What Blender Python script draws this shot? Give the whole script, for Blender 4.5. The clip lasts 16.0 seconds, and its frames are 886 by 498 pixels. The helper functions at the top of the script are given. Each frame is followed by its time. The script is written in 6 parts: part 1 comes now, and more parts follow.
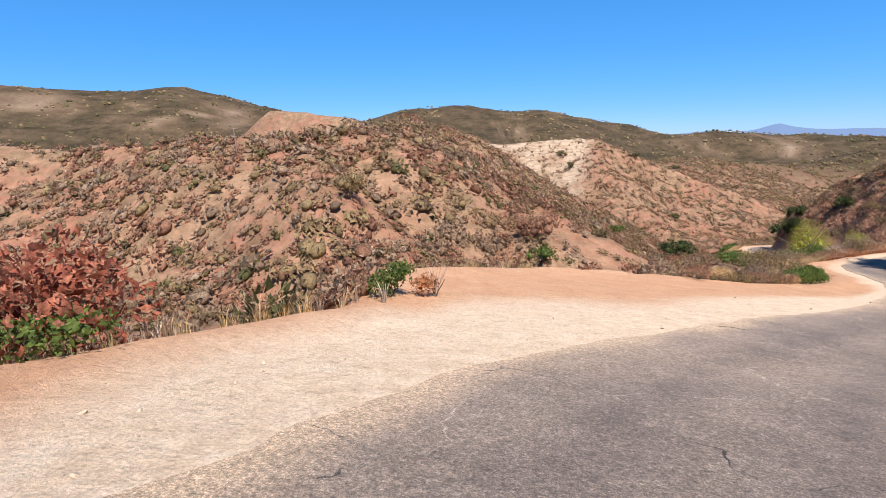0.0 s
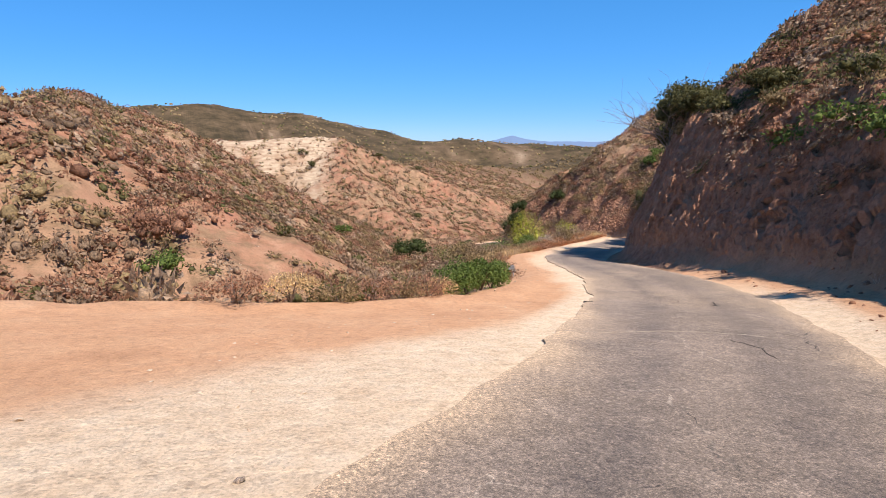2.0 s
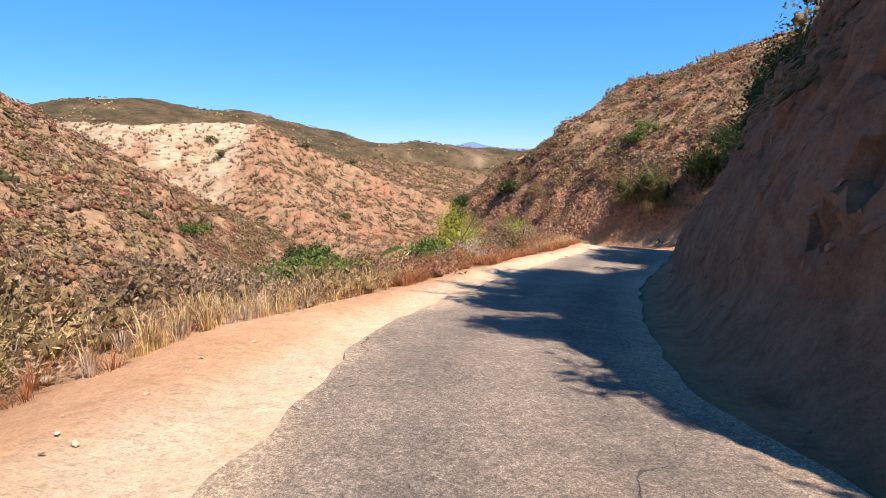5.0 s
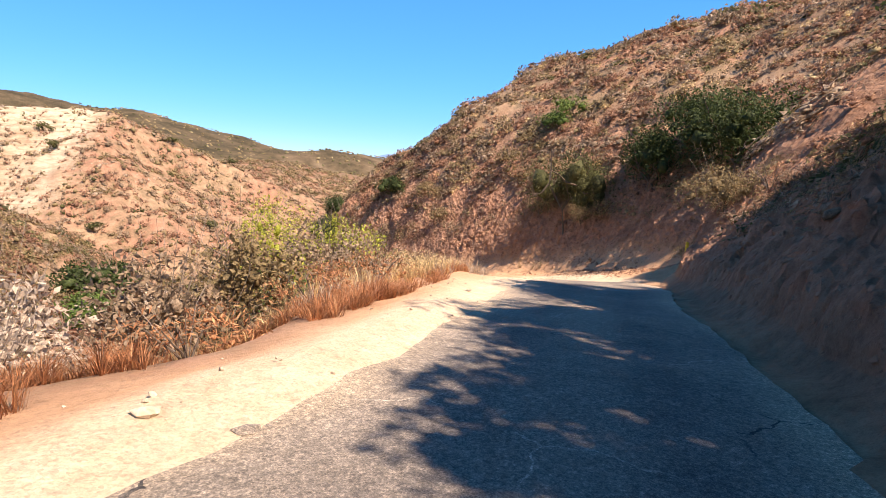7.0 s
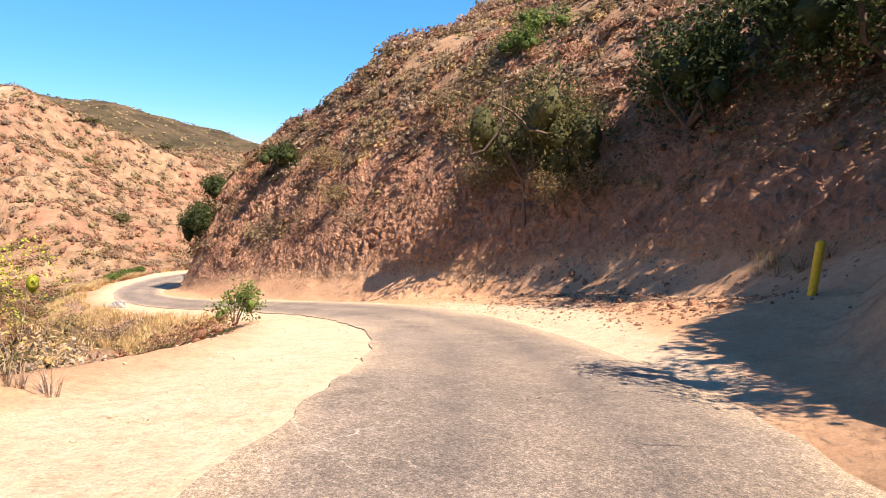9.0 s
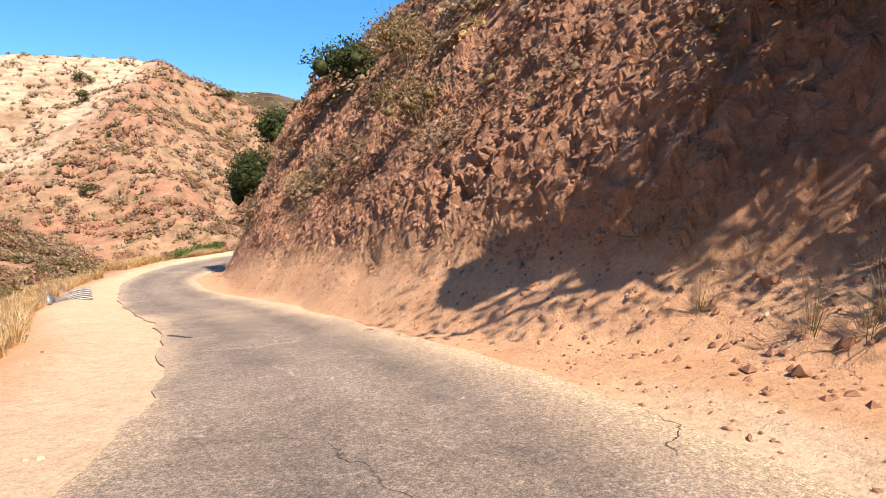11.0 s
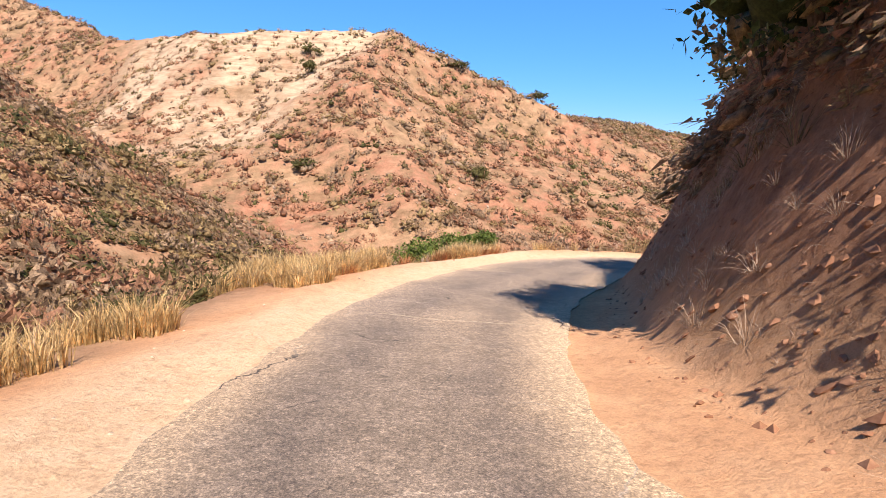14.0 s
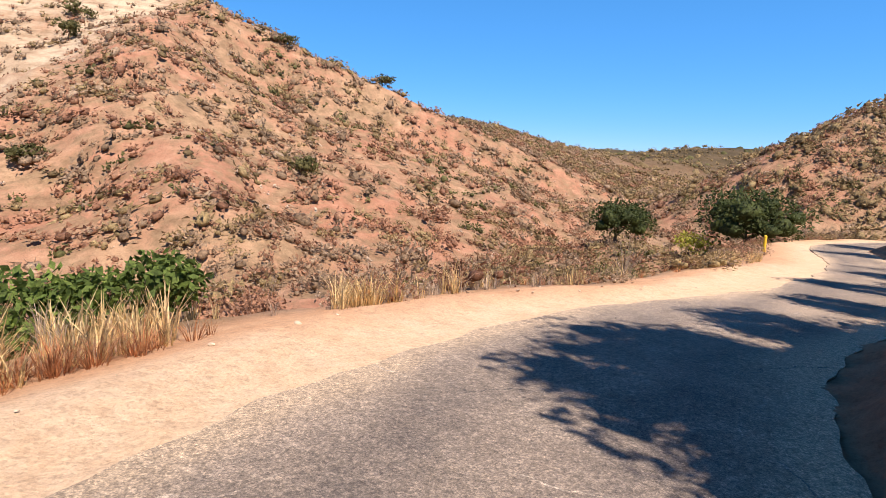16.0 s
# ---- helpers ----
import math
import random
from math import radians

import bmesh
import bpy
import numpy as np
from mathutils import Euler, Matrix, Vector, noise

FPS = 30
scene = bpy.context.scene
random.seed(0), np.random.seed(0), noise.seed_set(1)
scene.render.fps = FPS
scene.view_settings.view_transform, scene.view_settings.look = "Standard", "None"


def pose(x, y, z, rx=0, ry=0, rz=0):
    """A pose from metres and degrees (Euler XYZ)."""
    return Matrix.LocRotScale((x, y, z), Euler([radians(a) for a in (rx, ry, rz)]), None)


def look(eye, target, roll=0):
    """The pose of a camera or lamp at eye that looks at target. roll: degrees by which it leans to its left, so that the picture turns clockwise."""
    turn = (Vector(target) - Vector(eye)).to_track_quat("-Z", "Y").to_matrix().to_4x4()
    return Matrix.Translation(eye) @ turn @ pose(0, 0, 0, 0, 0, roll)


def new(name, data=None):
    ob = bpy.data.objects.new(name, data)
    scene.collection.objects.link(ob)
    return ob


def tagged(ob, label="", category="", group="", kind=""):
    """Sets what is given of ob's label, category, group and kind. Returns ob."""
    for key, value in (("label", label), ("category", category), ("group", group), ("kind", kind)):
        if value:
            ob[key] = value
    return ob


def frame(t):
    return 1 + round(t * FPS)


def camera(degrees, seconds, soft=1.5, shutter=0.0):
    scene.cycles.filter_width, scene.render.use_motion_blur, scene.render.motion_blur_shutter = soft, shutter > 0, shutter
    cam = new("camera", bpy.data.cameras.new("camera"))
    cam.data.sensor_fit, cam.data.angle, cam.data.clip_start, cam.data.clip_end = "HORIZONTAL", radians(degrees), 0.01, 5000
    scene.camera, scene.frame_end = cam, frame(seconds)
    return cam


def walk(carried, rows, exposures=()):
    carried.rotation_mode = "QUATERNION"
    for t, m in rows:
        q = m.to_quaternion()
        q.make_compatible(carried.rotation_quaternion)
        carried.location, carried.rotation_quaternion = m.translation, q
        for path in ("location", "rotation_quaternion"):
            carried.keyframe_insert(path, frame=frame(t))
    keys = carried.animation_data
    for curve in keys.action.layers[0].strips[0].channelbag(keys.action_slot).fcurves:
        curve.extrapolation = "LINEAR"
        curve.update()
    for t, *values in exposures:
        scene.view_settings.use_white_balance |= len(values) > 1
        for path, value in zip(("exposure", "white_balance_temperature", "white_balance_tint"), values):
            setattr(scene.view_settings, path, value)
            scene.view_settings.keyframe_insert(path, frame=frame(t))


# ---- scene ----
cam = camera(75.9, 16.0, soft=0.9)
METRES, EYE, TILT, LEAN, TURN = 170.0, 1.65, -10.5, 1.5, 0.0
ROWS = [
    (0.0, 0.0, 0.0, 0.0, 0.0, 0.0, -0.0),
    (0.5, 0.0111, 0.0234, -0.0008, -8.47, 0.08, 1.33),
    (1.0, 0.0278, 0.0451, -0.0016, -16.12, 0.14, 2.34),
    (1.5, 0.0479, 0.0652, -0.0023, -21.38, 0.05, 2.87),
    (2.0, 0.0689, 0.0847, -0.003, -23.03, 0.0, 3.06),
    (2.5, 0.0909, 0.1058, -0.0035, -24.16, -0.01, 3.25),
    (3.0, 0.1123, 0.1287, -0.0041, -24.75, 0.03, 3.25),
    (5.5, 0.2041, 0.2671, -0.0005, -29.09, 0.72, 2.23),
    (6.0, 0.2267, 0.2934, 0.0003, -32.95, 1.03, 2.41),
    (6.5, 0.2525, 0.3177, 0.0012, -34.25, 1.17, 2.46),
    (7.0, 0.2796, 0.3399, 0.0024, -35.49, 1.29, 2.41),
    (7.5, 0.3067, 0.3614, 0.0037, -36.52, 1.3, 2.36),
    (8.0, 0.3333, 0.3822, 0.005, -37.17, 1.16, 2.36),
    (10.5, 0.4335, 0.4929, 0.0031, -29.64, 0.29, 1.37),
    (11.0, 0.4434, 0.5202, 0.0028, -22.61, 0.26, 0.21),
    (11.5, 0.448, 0.5503, 0.0025, -15.43, 0.15, -0.91),
    (12.0, 0.4477, 0.5819, 0.002, -8.78, 0.02, -2.09),
    (12.5, 0.4437, 0.614, 0.0012, -6.1, 0.05, -2.77),
    (13.0, 0.438, 0.6455, 0.001, -4.39, 0.12, -3.22),
    (13.5, 0.4321, 0.6778, 0.001, -3.01, 0.27, -3.48),
    (14.0, 0.4292, 0.7087, 0.0019, -2.92, 0.38, -3.45),
    (14.5, 0.4299, 0.7396, 0.003, -3.69, 0.55, -3.27),
    (15.0, 0.4351, 0.769, 0.0043, -5.25, 0.83, -2.89),
    (15.5, 0.4447, 0.7963, 0.0063, -9.99, 1.34, -1.83),
    (16.0, 0.4589, 0.8213, 0.0081, -16.93, 1.78, -0.33),
]
EXPOSURES = [(0.0, 0.5, 6500, 20), (1.5, 0.5, 6600, 20), (3.0, 0.68, 6900, 21), (5.5, 0.85, 7100, 20), (8.0, 1.2, 7450, 22), (11.0, 0.95, 7300, 21), (12.5, 0.87, 7500, 25), (14.0, 0.87, 7350, 24), (16.0, 0.74, 7050, 22)]
walk(cam, [(t, pose(0, 0, EYE, TILT, LEAN, TURN) @ pose(METRES * x, METRES * y, METRES * z, 90 + pitch, roll, yaw)) for t, x, y, z, yaw, pitch, roll in ROWS], EXPOSURES)

# ---------------------------------------------------------------- sky and sun
SUN_AZ, SUN_EL = 163.0, 54.0          # clockwise from +y, above the horizon
world = bpy.data.worlds.new("world")
scene.world = world
world.use_nodes = True
_wn = world.node_tree
_bg = _wn.nodes["Background"]
_sky = _wn.nodes.new("ShaderNodeTexSky")
_sky.sky_type = "NISHITA"
_sky.sun_disc = False
_sky.sun_elevation = radians(SUN_EL)
_sky.sun_rotation = radians(SUN_AZ)
_sky.altitude = 2500
_sky.air_density, _sky.dust_density, _sky.ozone_density = 1.0, 0.0, 4.0
_hs = _wn.nodes.new("ShaderNodeHueSaturation")
_hs.inputs["Saturation"].default_value = 1.36
_wn.links.new(_sky.outputs[0], _hs.inputs["Color"])
_even = _wn.nodes.new("ShaderNodeMix")      # clear desert air: the blue falls off slowly towards the horizon
_even.data_type = "RGBA"
_even.inputs[0].default_value = 0.5
_dir = _wn.nodes.new("ShaderNodeTexCoord")
_xyz = _wn.nodes.new("ShaderNodeSeparateXYZ")
_deep = _wn.nodes.new("ShaderNodeValToRGB")
_deep.color_ramp.elements[0].color = (0.11, 0.56, 1.3, 1)
_deep.color_ramp.elements[1].color = (0.02, 0.13, 0.42, 1)
_deep.color_ramp.elements[0].position, _deep.color_ramp.elements[1].position = 0.1, 0.75
_lift = _wn.nodes.new("ShaderNodeMix")
_lift.data_type, _lift.blend_type = "RGBA", "MULTIPLY"
_lift.inputs[0].default_value = 1.0
_lift.inputs[7].default_value = (10, 10, 10, 1)
_wn.links.new(_dir.outputs["Generated"], _xyz.inputs[0])
_wn.links.new(_xyz.outputs["Z"], _deep.inputs[0])
_wn.links.new(_deep.outputs[0], _lift.inputs[6])
_wn.links.new(_lift.outputs[2], _even.inputs[7])
_wn.links.new(_hs.outputs[0], _even.inputs[6])
_wn.links.new(_even.outputs[2], _bg.inputs[0])
_bg.inputs[1].default_value = 0.076
sun_data = bpy.data.lights.new("sun", "SUN")
sun_data.energy = 5.0
sun_data.angle = radians(0.55)
sun_data.color = (1.0, 0.95, 0.87)
sun = new("sun", sun_data)
_a, _e = radians(SUN_AZ), radians(SUN_EL)
sun.matrix_world = look((0, 0, 0), (-math.sin(_a) * math.cos(_e), -math.cos(_a) * math.cos(_e), -math.sin(_e)))
sun.location = (0, 0, 200)


# ---------------------------------------------------------------- materials
class Mat:
    """A small builder of node materials."""

    def __init__(self, name, rough=0.9, spec=0.2):
        self.m = bpy.data.materials.new(name)
        self.m.use_nodes = True
        self.t = self.m.node_tree
        self.b = self.t.nodes["Principled BSDF"]
        self.b.inputs["Roughness"].default_value = rough
        self.b.inputs["Specular IOR Level"].default_value = spec

    def node(self, kind, **values):
        n = self.t.nodes.new(kind)
        for k, v in values.items():
            n.inputs[k.replace("_", " ")].default_value = v
        return n

    def link(self, a, b):
        self.t.links.new(a, b)

    def pos(self):
        return self.t.nodes.new("ShaderNodeNewGeometry").outputs["Position"]

    def noise(self, scale, detail=6.0, rough=0.6, vec=None, out="Fac"):
        n = self.node("ShaderNodeTexNoise", Scale=scale, Detail=detail, Roughness=rough)
        self.link(vec if vec is not None else self.pos(), n.inputs["Vector"])
        return n.outputs[out]

    def ramp(self, fac, stops):
        n = self.t.nodes.new("ShaderNodeValToRGB")
        e = n.color_ramp.elements
        while len(e) < len(stops):
            e.new(0.5)
        for el, (p, c) in zip(e, stops):
            el.position, el.color = p, (*c, 1)
        self.link(fac, n.inputs[0])
        return n.outputs[0]

    def mix(self, fac, a, b, mode="MIX"):
        n = self.t.nodes.new("ShaderNodeMix")
        n.data_type, n.blend_type = "RGBA", mode
        for sock, v in ((n.inputs[0], fac), (n.inputs[6], a), (n.inputs[7], b)):
            if isinstance(v, (int, float)):
                sock.default_value = v
            elif isinstance(v, tuple):
                sock.default_value = (*v, 1)
            else:
                self.link(v, sock)
        return n.outputs[2]

    def math(self, op, a, b=0.0):
        n = self.t.nodes.new("ShaderNodeMath")
        n.operation = op
        for sock, v in ((n.inputs[0], a), (n.inputs[1], b)):
            if isinstance(v, (int, float)):
                sock.default_value = v
            else:
                self.link(v, sock)
        return n.outputs[0]

    def attr(self, name, out="Fac"):
        n = self.t.nodes.new("ShaderNodeAttribute")
        n.attribute_name = name
        return n.outputs[out]

    def color(self, c):
        if isinstance(c, tuple):
            self.b.inputs["Base Color"].default_value = (*c, 1)
        else:
            self.link(c, self.b.inputs["Base Color"])
        return self

    def bump(self, height, strength=0.5, dist=0.05):
        n = self.node("ShaderNodeBump", Strength=strength, Distance=dist)
        self.link(height, n.inputs["Height"])
        self.link(n.outputs[0], self.b.inputs["Normal"])
        return self


def leaf_material(name, dark, mid, light, through_light=0.36):
    """Foliage: a tone per plant, and a spread from leaf to leaf."""
    k = Mat(name, rough=0.7, spec=0.25)
    isl = k.t.nodes.new("ShaderNodeNewGeometry").outputs["Random Per Island"]
    f = k.math("ADD", k.math("MULTIPLY", isl, 0.45), k.math("MULTIPLY", k.attr("tone"), 0.6))
    c = k.ramp(f, [(0.0, dark), (0.5, mid), (1.0, light)])
    fleck, clump = k.noise(16.0, 5, 0.8), k.noise(4.6, 5, 0.75)
    c = k.mix(0.9, c, k.ramp(fleck, [(0.3, (0.4, 0.39, 0.37)), (0.5, (1, 1, 1)), (0.7, (1.6, 1.52, 1.4))]), "MULTIPLY")
    c = k.mix(0.9, c, k.ramp(clump, [(0.34, (0.38, 0.37, 0.35)), (0.5, (0.95, 0.95, 0.95)), (0.66, (1.5, 1.44, 1.35))]), "MULTIPLY")
    k.color(c)
    k.bump(k.math("ADD", fleck, clump), 0.4, 0.05)
    tr = k.node("ShaderNodeBsdfTranslucent")
    k.link(c, tr.inputs["Color"])
    mx = k.t.nodes.new("ShaderNodeMixShader")
    mx.inputs[0].default_value = through_light
    k.link(k.b.outputs[0], mx.inputs[1])
    k.link(tr.outputs[0], mx.inputs[2])
    k.link(mx.outputs[0], k.t.nodes["Material Output"].inputs["Surface"])
    return k.m


def make_ground():
    k = Mat("dry_earth", rough=0.95, spec=0.1)
    big, mid, fine, grit = k.noise(0.06, 5), k.noise(0.6, 8, 0.65), k.noise(7.0, 9, 0.75), k.noise(38.0, 5, 0.8)
    red = k.ramp(mid, [(0.25, (0.23, 0.105, 0.062)), (0.5, (0.34, 0.17, 0.105)), (0.75, (0.43, 0.24, 0.155))])
    tan = k.ramp(mid, [(0.25, (0.26, 0.16, 0.095)), (0.55, (0.36, 0.235, 0.14)), (0.8, (0.46, 0.325, 0.205))])
    soil = k.mix(k.ramp(big, [(0.4, (0, 0, 0)), (0.6, (1, 1, 1))]), red, tan)
    cut = k.ramp(k.noise(1.6, 10, 0.75), [(0.25, (0.22, 0.106, 0.063)), (0.5, (0.40, 0.216, 0.132)), (0.75, (0.55, 0.335, 0.212))])
    litter = k.ramp(k.noise(0.8, 9, 0.75), [(0.35, (0.13, 0.085, 0.048)), (0.55, (0.24, 0.165, 0.095)), (0.75, (0.36, 0.26, 0.155))])
    soil = k.mix(k.ramp(k.noise(0.33, 8, 0.72), [(0.44, (0, 0, 0)), (0.56, (0.8, 0.8, 0.8))]), soil, litter)
    soil = k.mix(k.attr("bank"), soil, cut)
    sheer = k.t.nodes.new("ShaderNodeVectorMath")
    sheer.operation = "MULTIPLY"
    sheer.inputs[1].default_value = (0.35, 0.35, 1.6)
    k.link(k.pos(), sheer.inputs[0])
    beds = k.noise(0.8, 7, 0.7, vec=sheer.outputs[0])
    white = k.ramp(beds, [(0.3, (0.22, 0.145, 0.09)), (0.44, (0.37, 0.275, 0.18)), (0.58, (0.50, 0.405, 0.28)), (0.74, (0.33, 0.235, 0.15))])
    c = k.mix(k.attr("pale"), soil, white)
    dirt = k.ramp(k.noise(0.9, 9, 0.7), [(0.2, (0.45, 0.25, 0.135)), (0.5, (0.56, 0.33, 0.185)), (0.8, (0.63, 0.41, 0.245))])
    c = k.mix(k.attr("shoulder"), c, dirt)
    gravel = k.ramp(k.noise(2.2, 10, 0.8), [(0.25, (0.52, 0.38, 0.24)), (0.5, (0.68, 0.54, 0.37)), (0.75, (0.77, 0.66, 0.49))])
    c = k.mix(k.attr("gravel"), c, gravel)
    far = k.ramp(k.noise(0.03, 10, 0.78), [(0.40, (0.045, 0.037, 0.02)), (0.50, (0.08, 0.06, 0.033)), (0.60, (0.125, 0.09, 0.052)), (0.74, (0.27, 0.19, 0.12))])
    c = k.mix(k.attr("brushy"), c, far)
    c = k.mix(0.6, c, k.ramp(fine, [(0.25, (0.45, 0.42, 0.40)), (0.5, (1, 1, 1)), (0.8, (1.25, 1.2, 1.15))]), "MULTIPLY")
    c = k.mix(0.5, c, k.ramp(grit, [(0.3, (0.45, 0.43, 0.42)), (0.5, (1, 1, 1)), (0.7, (1.2, 1.2, 1.2))]), "MULTIPLY")
    grains = k.node("ShaderNodeTexVoronoi", Scale=38.0)
    k.link(k.pos(), grains.inputs["Vector"])
    loose = k.math("ADD", k.math("MULTIPLY", k.attr("gravel"), 0.2), k.math("MULTIPLY", k.attr("shoulder"), 0.14))
    c = k.mix(loose, c, k.ramp(grains.outputs["Color"], [(0.1, (0.42, 0.40, 0.38)), (0.4, (0.95, 0.95, 0.95)), (0.8, (1.3, 1.28, 1.25))]), "MULTIPLY")
    k.color(c)
    chip = k.node("ShaderNodeTexVoronoi", Scale=2.6)
    k.link(k.pos(), chip.inputs["Vector"])
    rugged = k.math("MULTIPLY", k.math("ADD", chip.outputs["Distance"], k.noise(4.0, 8, 0.75)), k.math("MULTIPLY", k.attr("bank"), 2.4))
    mid = k.math("ADD", mid, rugged)
    k.bump(k.math("ADD", k.math("MULTIPLY", mid, 0.7), k.math("ADD", k.math("MULTIPLY", fine, 0.35), k.math("MULTIPLY", grit, 0.07))), 0.85, 0.16)
    return k.m


def make_asphalt():
    k = Mat("worn_asphalt", rough=0.85, spec=0.25)
    big, mid, grain, fine = k.noise(0.35, 5), k.noise(2.5, 6, 0.7), k.noise(16.0, 8, 0.85), k.noise(90.0, 4, 0.8)
    c = k.ramp(mid, [(0.25, (0.158, 0.130, 0.102)), (0.55, (0.224, 0.185, 0.146)), (0.8, (0.305, 0.254, 0.203))])
    c = k.mix(k.ramp(big, [(0.45, (0, 0, 0)), (0.7, (0.55, 0.55, 0.55))]), c, (0.30, 0.245, 0.195))
    c = k.mix(k.attr("dusty"), c, (0.47, 0.36, 0.24))
    # cracks: a wandering net, only in places
    warp = k.node("ShaderNodeTexNoise", Scale=1.3, Detail=5.0)
    k.link(k.pos(), warp.inputs["Vector"])
    vec = k.t.nodes.new("ShaderNodeVectorMath")
    vec.operation = "MULTIPLY_ADD"
    vec.inputs[1].default_value = (0.9, 0.9, 0.0)
    k.link(warp.outputs["Color"], vec.inputs[0])
    k.link(k.pos(), vec.inputs[2])
    net = k.node("ShaderNodeTexVoronoi", Scale=0.42)
    net.feature = "DISTANCE_TO_EDGE"
    net.voronoi_dimensions = "2D"
    k.link(vec.outputs[0], net.inputs["Vector"])
    line = k.math("MULTIPLY", k.math("LESS_THAN", net.outputs["Distance"], 0.0046), k.math("GREATER_THAN", k.noise(0.5, 3), 0.46))
    c = k.mix(line, c, k.ramp(big, [(0.4, (0.05, 0.045, 0.04)), (0.55, (0.40, 0.34, 0.27))]))
    # wheel tracks and worn streaks
    c = k.mix(k.math("MULTIPLY", k.attr("track"), k.ramp(k.noise(0.8, 5, 0.7), [(0.35, (0.1, 0.1, 0.1)), (0.65, (0.75, 0.75, 0.75))])), c, (0.105, 0.092, 0.083))
    c = k.mix(k.ramp(k.noise(5.0, 6, 0.85), [(0.56, (0, 0, 0)), (0.7, (0.3, 0.3, 0.3))]), c, (0.40, 0.33, 0.255))
    chip = k.node("ShaderNodeTexVoronoi", Scale=70.0)
    k.link(k.pos(), chip.inputs["Vector"])
    c = k.mix(0.42, c, k.ramp(chip.outputs["Color"], [(0.15, (0.5, 0.49, 0.48)), (0.5, (0.95, 0.95, 0.95)), (0.8, (1.75, 1.65, 1.5))]), "MULTIPLY")
    c = k.mix(0.9, c, k.ramp(grain, [(0.3, (0.36, 0.36, 0.36)), (0.5, (1, 1, 1)), (0.68, (1.9, 1.85, 1.8))]), "MULTIPLY")
    c = k.mix(0.8, c, k.ramp(fine, [(0.3, (0.42, 0.42, 0.42)), (0.5, (1, 1, 1)), (0.7, (1.7, 1.67, 1.62))]), "MULTIPLY")
    c = k.mix(0.75, c, k.ramp(k.noise(36.0, 6, 0.85), [(0.34, (0.4, 0.4, 0.4)), (0.5, (1, 1, 1)), (0.64, (1.8, 1.76, 1.7))]), "MULTIPLY")
    k.color(c)
    k.bump(k.math("ADD", k.math("MULTIPLY", grain, 0.7), k.math("MULTIPLY", fine, 0.5)), 0.8, 0.02)
    return k.m


def plain(name, stops, scale, rough=0.8, spec=0.3, metal=0.0, bump=0.3):
    """A surface with one noise of colours and a relief from it."""
    k = Mat(name, rough, spec)
    f = k.noise(scale, 7, 0.65)
    k.color(k.ramp(f, stops))
    k.b.inputs["Metallic"].default_value = metal
    k.bump(f, bump, 0.02)
    return k.m


GROUND, ASPHALT = make_ground(), make_asphalt()
SAGE = leaf_material("sagebrush_leaf", (0.128, 0.087, 0.052), (0.295, 0.209, 0.133), (0.478, 0.361, 0.250))
RUST = leaf_material("buckwheat_rust", (0.139, 0.070, 0.043), (0.320, 0.168, 0.102), (0.494, 0.296, 0.185))
GREEN = leaf_material("chaparral_leaf", (0.047, 0.049, 0.017), (0.109, 0.109, 0.039), (0.207, 0.192, 0.078))
STRAW = leaf_material("dry_grass_blade", (0.50, 0.35, 0.16), (0.68, 0.50, 0.25), (0.80, 0.65, 0.38), 0.45)
CREAM = leaf_material("bleached_grass_blade", (0.36, 0.27, 0.20), (0.52, 0.41, 0.31), (0.66, 0.56, 0.44))
WEED = leaf_material("red_brown_weed", (0.279, 0.103, 0.045), (0.443, 0.198, 0.090), (0.558, 0.327, 0.171))
REDLEAF = leaf_material("reddened_leaf", (0.16, 0.045, 0.03), (0.36, 0.12, 0.07), (0.52, 0.26, 0.16))
LUSH = leaf_material("fresh_green_leaf", (0.042, 0.071, 0.017), (0.107, 0.167, 0.036), (0.226, 0.297, 0.071))
LIME = leaf_material("yellow_green_leaf", (0.20, 0.22, 0.03), (0.42, 0.44, 0.06), (0.62, 0.60, 0.13), 0.4)
OLIVE = leaf_material("olive_leaf", (0.120, 0.088, 0.042), (0.272, 0.198, 0.098), (0.451, 0.350, 0.177))
OAK = leaf_material("oak_leaf", (0.021, 0.034, 0.012), (0.055, 0.078, 0.023), (0.117, 0.150, 0.046))
TWIG = plain("grey_twig", [(0.3, (0.16, 0.12, 0.09)), (0.7, (0.36, 0.29, 0.23))], 9.0, 0.9, 0.15)
BARK = plain("brown_bark", [(0.3, (0.07, 0.05, 0.035)), (0.7, (0.18, 0.135, 0.10))], 14.0, 0.9, 0.15, bump=0.8)
ROCK = plain("red_brown_rock", [(0.25, (0.14, 0.066, 0.04)), (0.5, (0.27, 0.14, 0.082)), (0.8, (0.40, 0.24, 0.155))], 4.0, 0.95, 0.15, bump=0.9)
CLOD = plain("red_earth_clod", [(0.25, (0.17, 0.078, 0.045)), (0.5, (0.30, 0.158, 0.094)), (0.75, (0.42, 0.25, 0.155))], 3.0, 0.95, 0.1, bump=0.9)
STONE = plain("pale_stone", [(0.3, (0.34, 0.25, 0.17)), (0.7, (0.62, 0.51, 0.37))], 12.0, 0.95, 0.15, bump=0.6)
STEEL = plain("weathered_galvanised_steel", [(0.35, (0.24, 0.23, 0.21)), (0.65, (0.46, 0.45, 0.43))], 6.0, 0.5, 0.5, 0.75, 0.15)
YELLOW = plain("yellow_post_paint", [(0.3, (0.62, 0.38, 0.02)), (0.7, (0.78, 0.52, 0.04))], 18.0, 0.6, 0.4, bump=0.1)


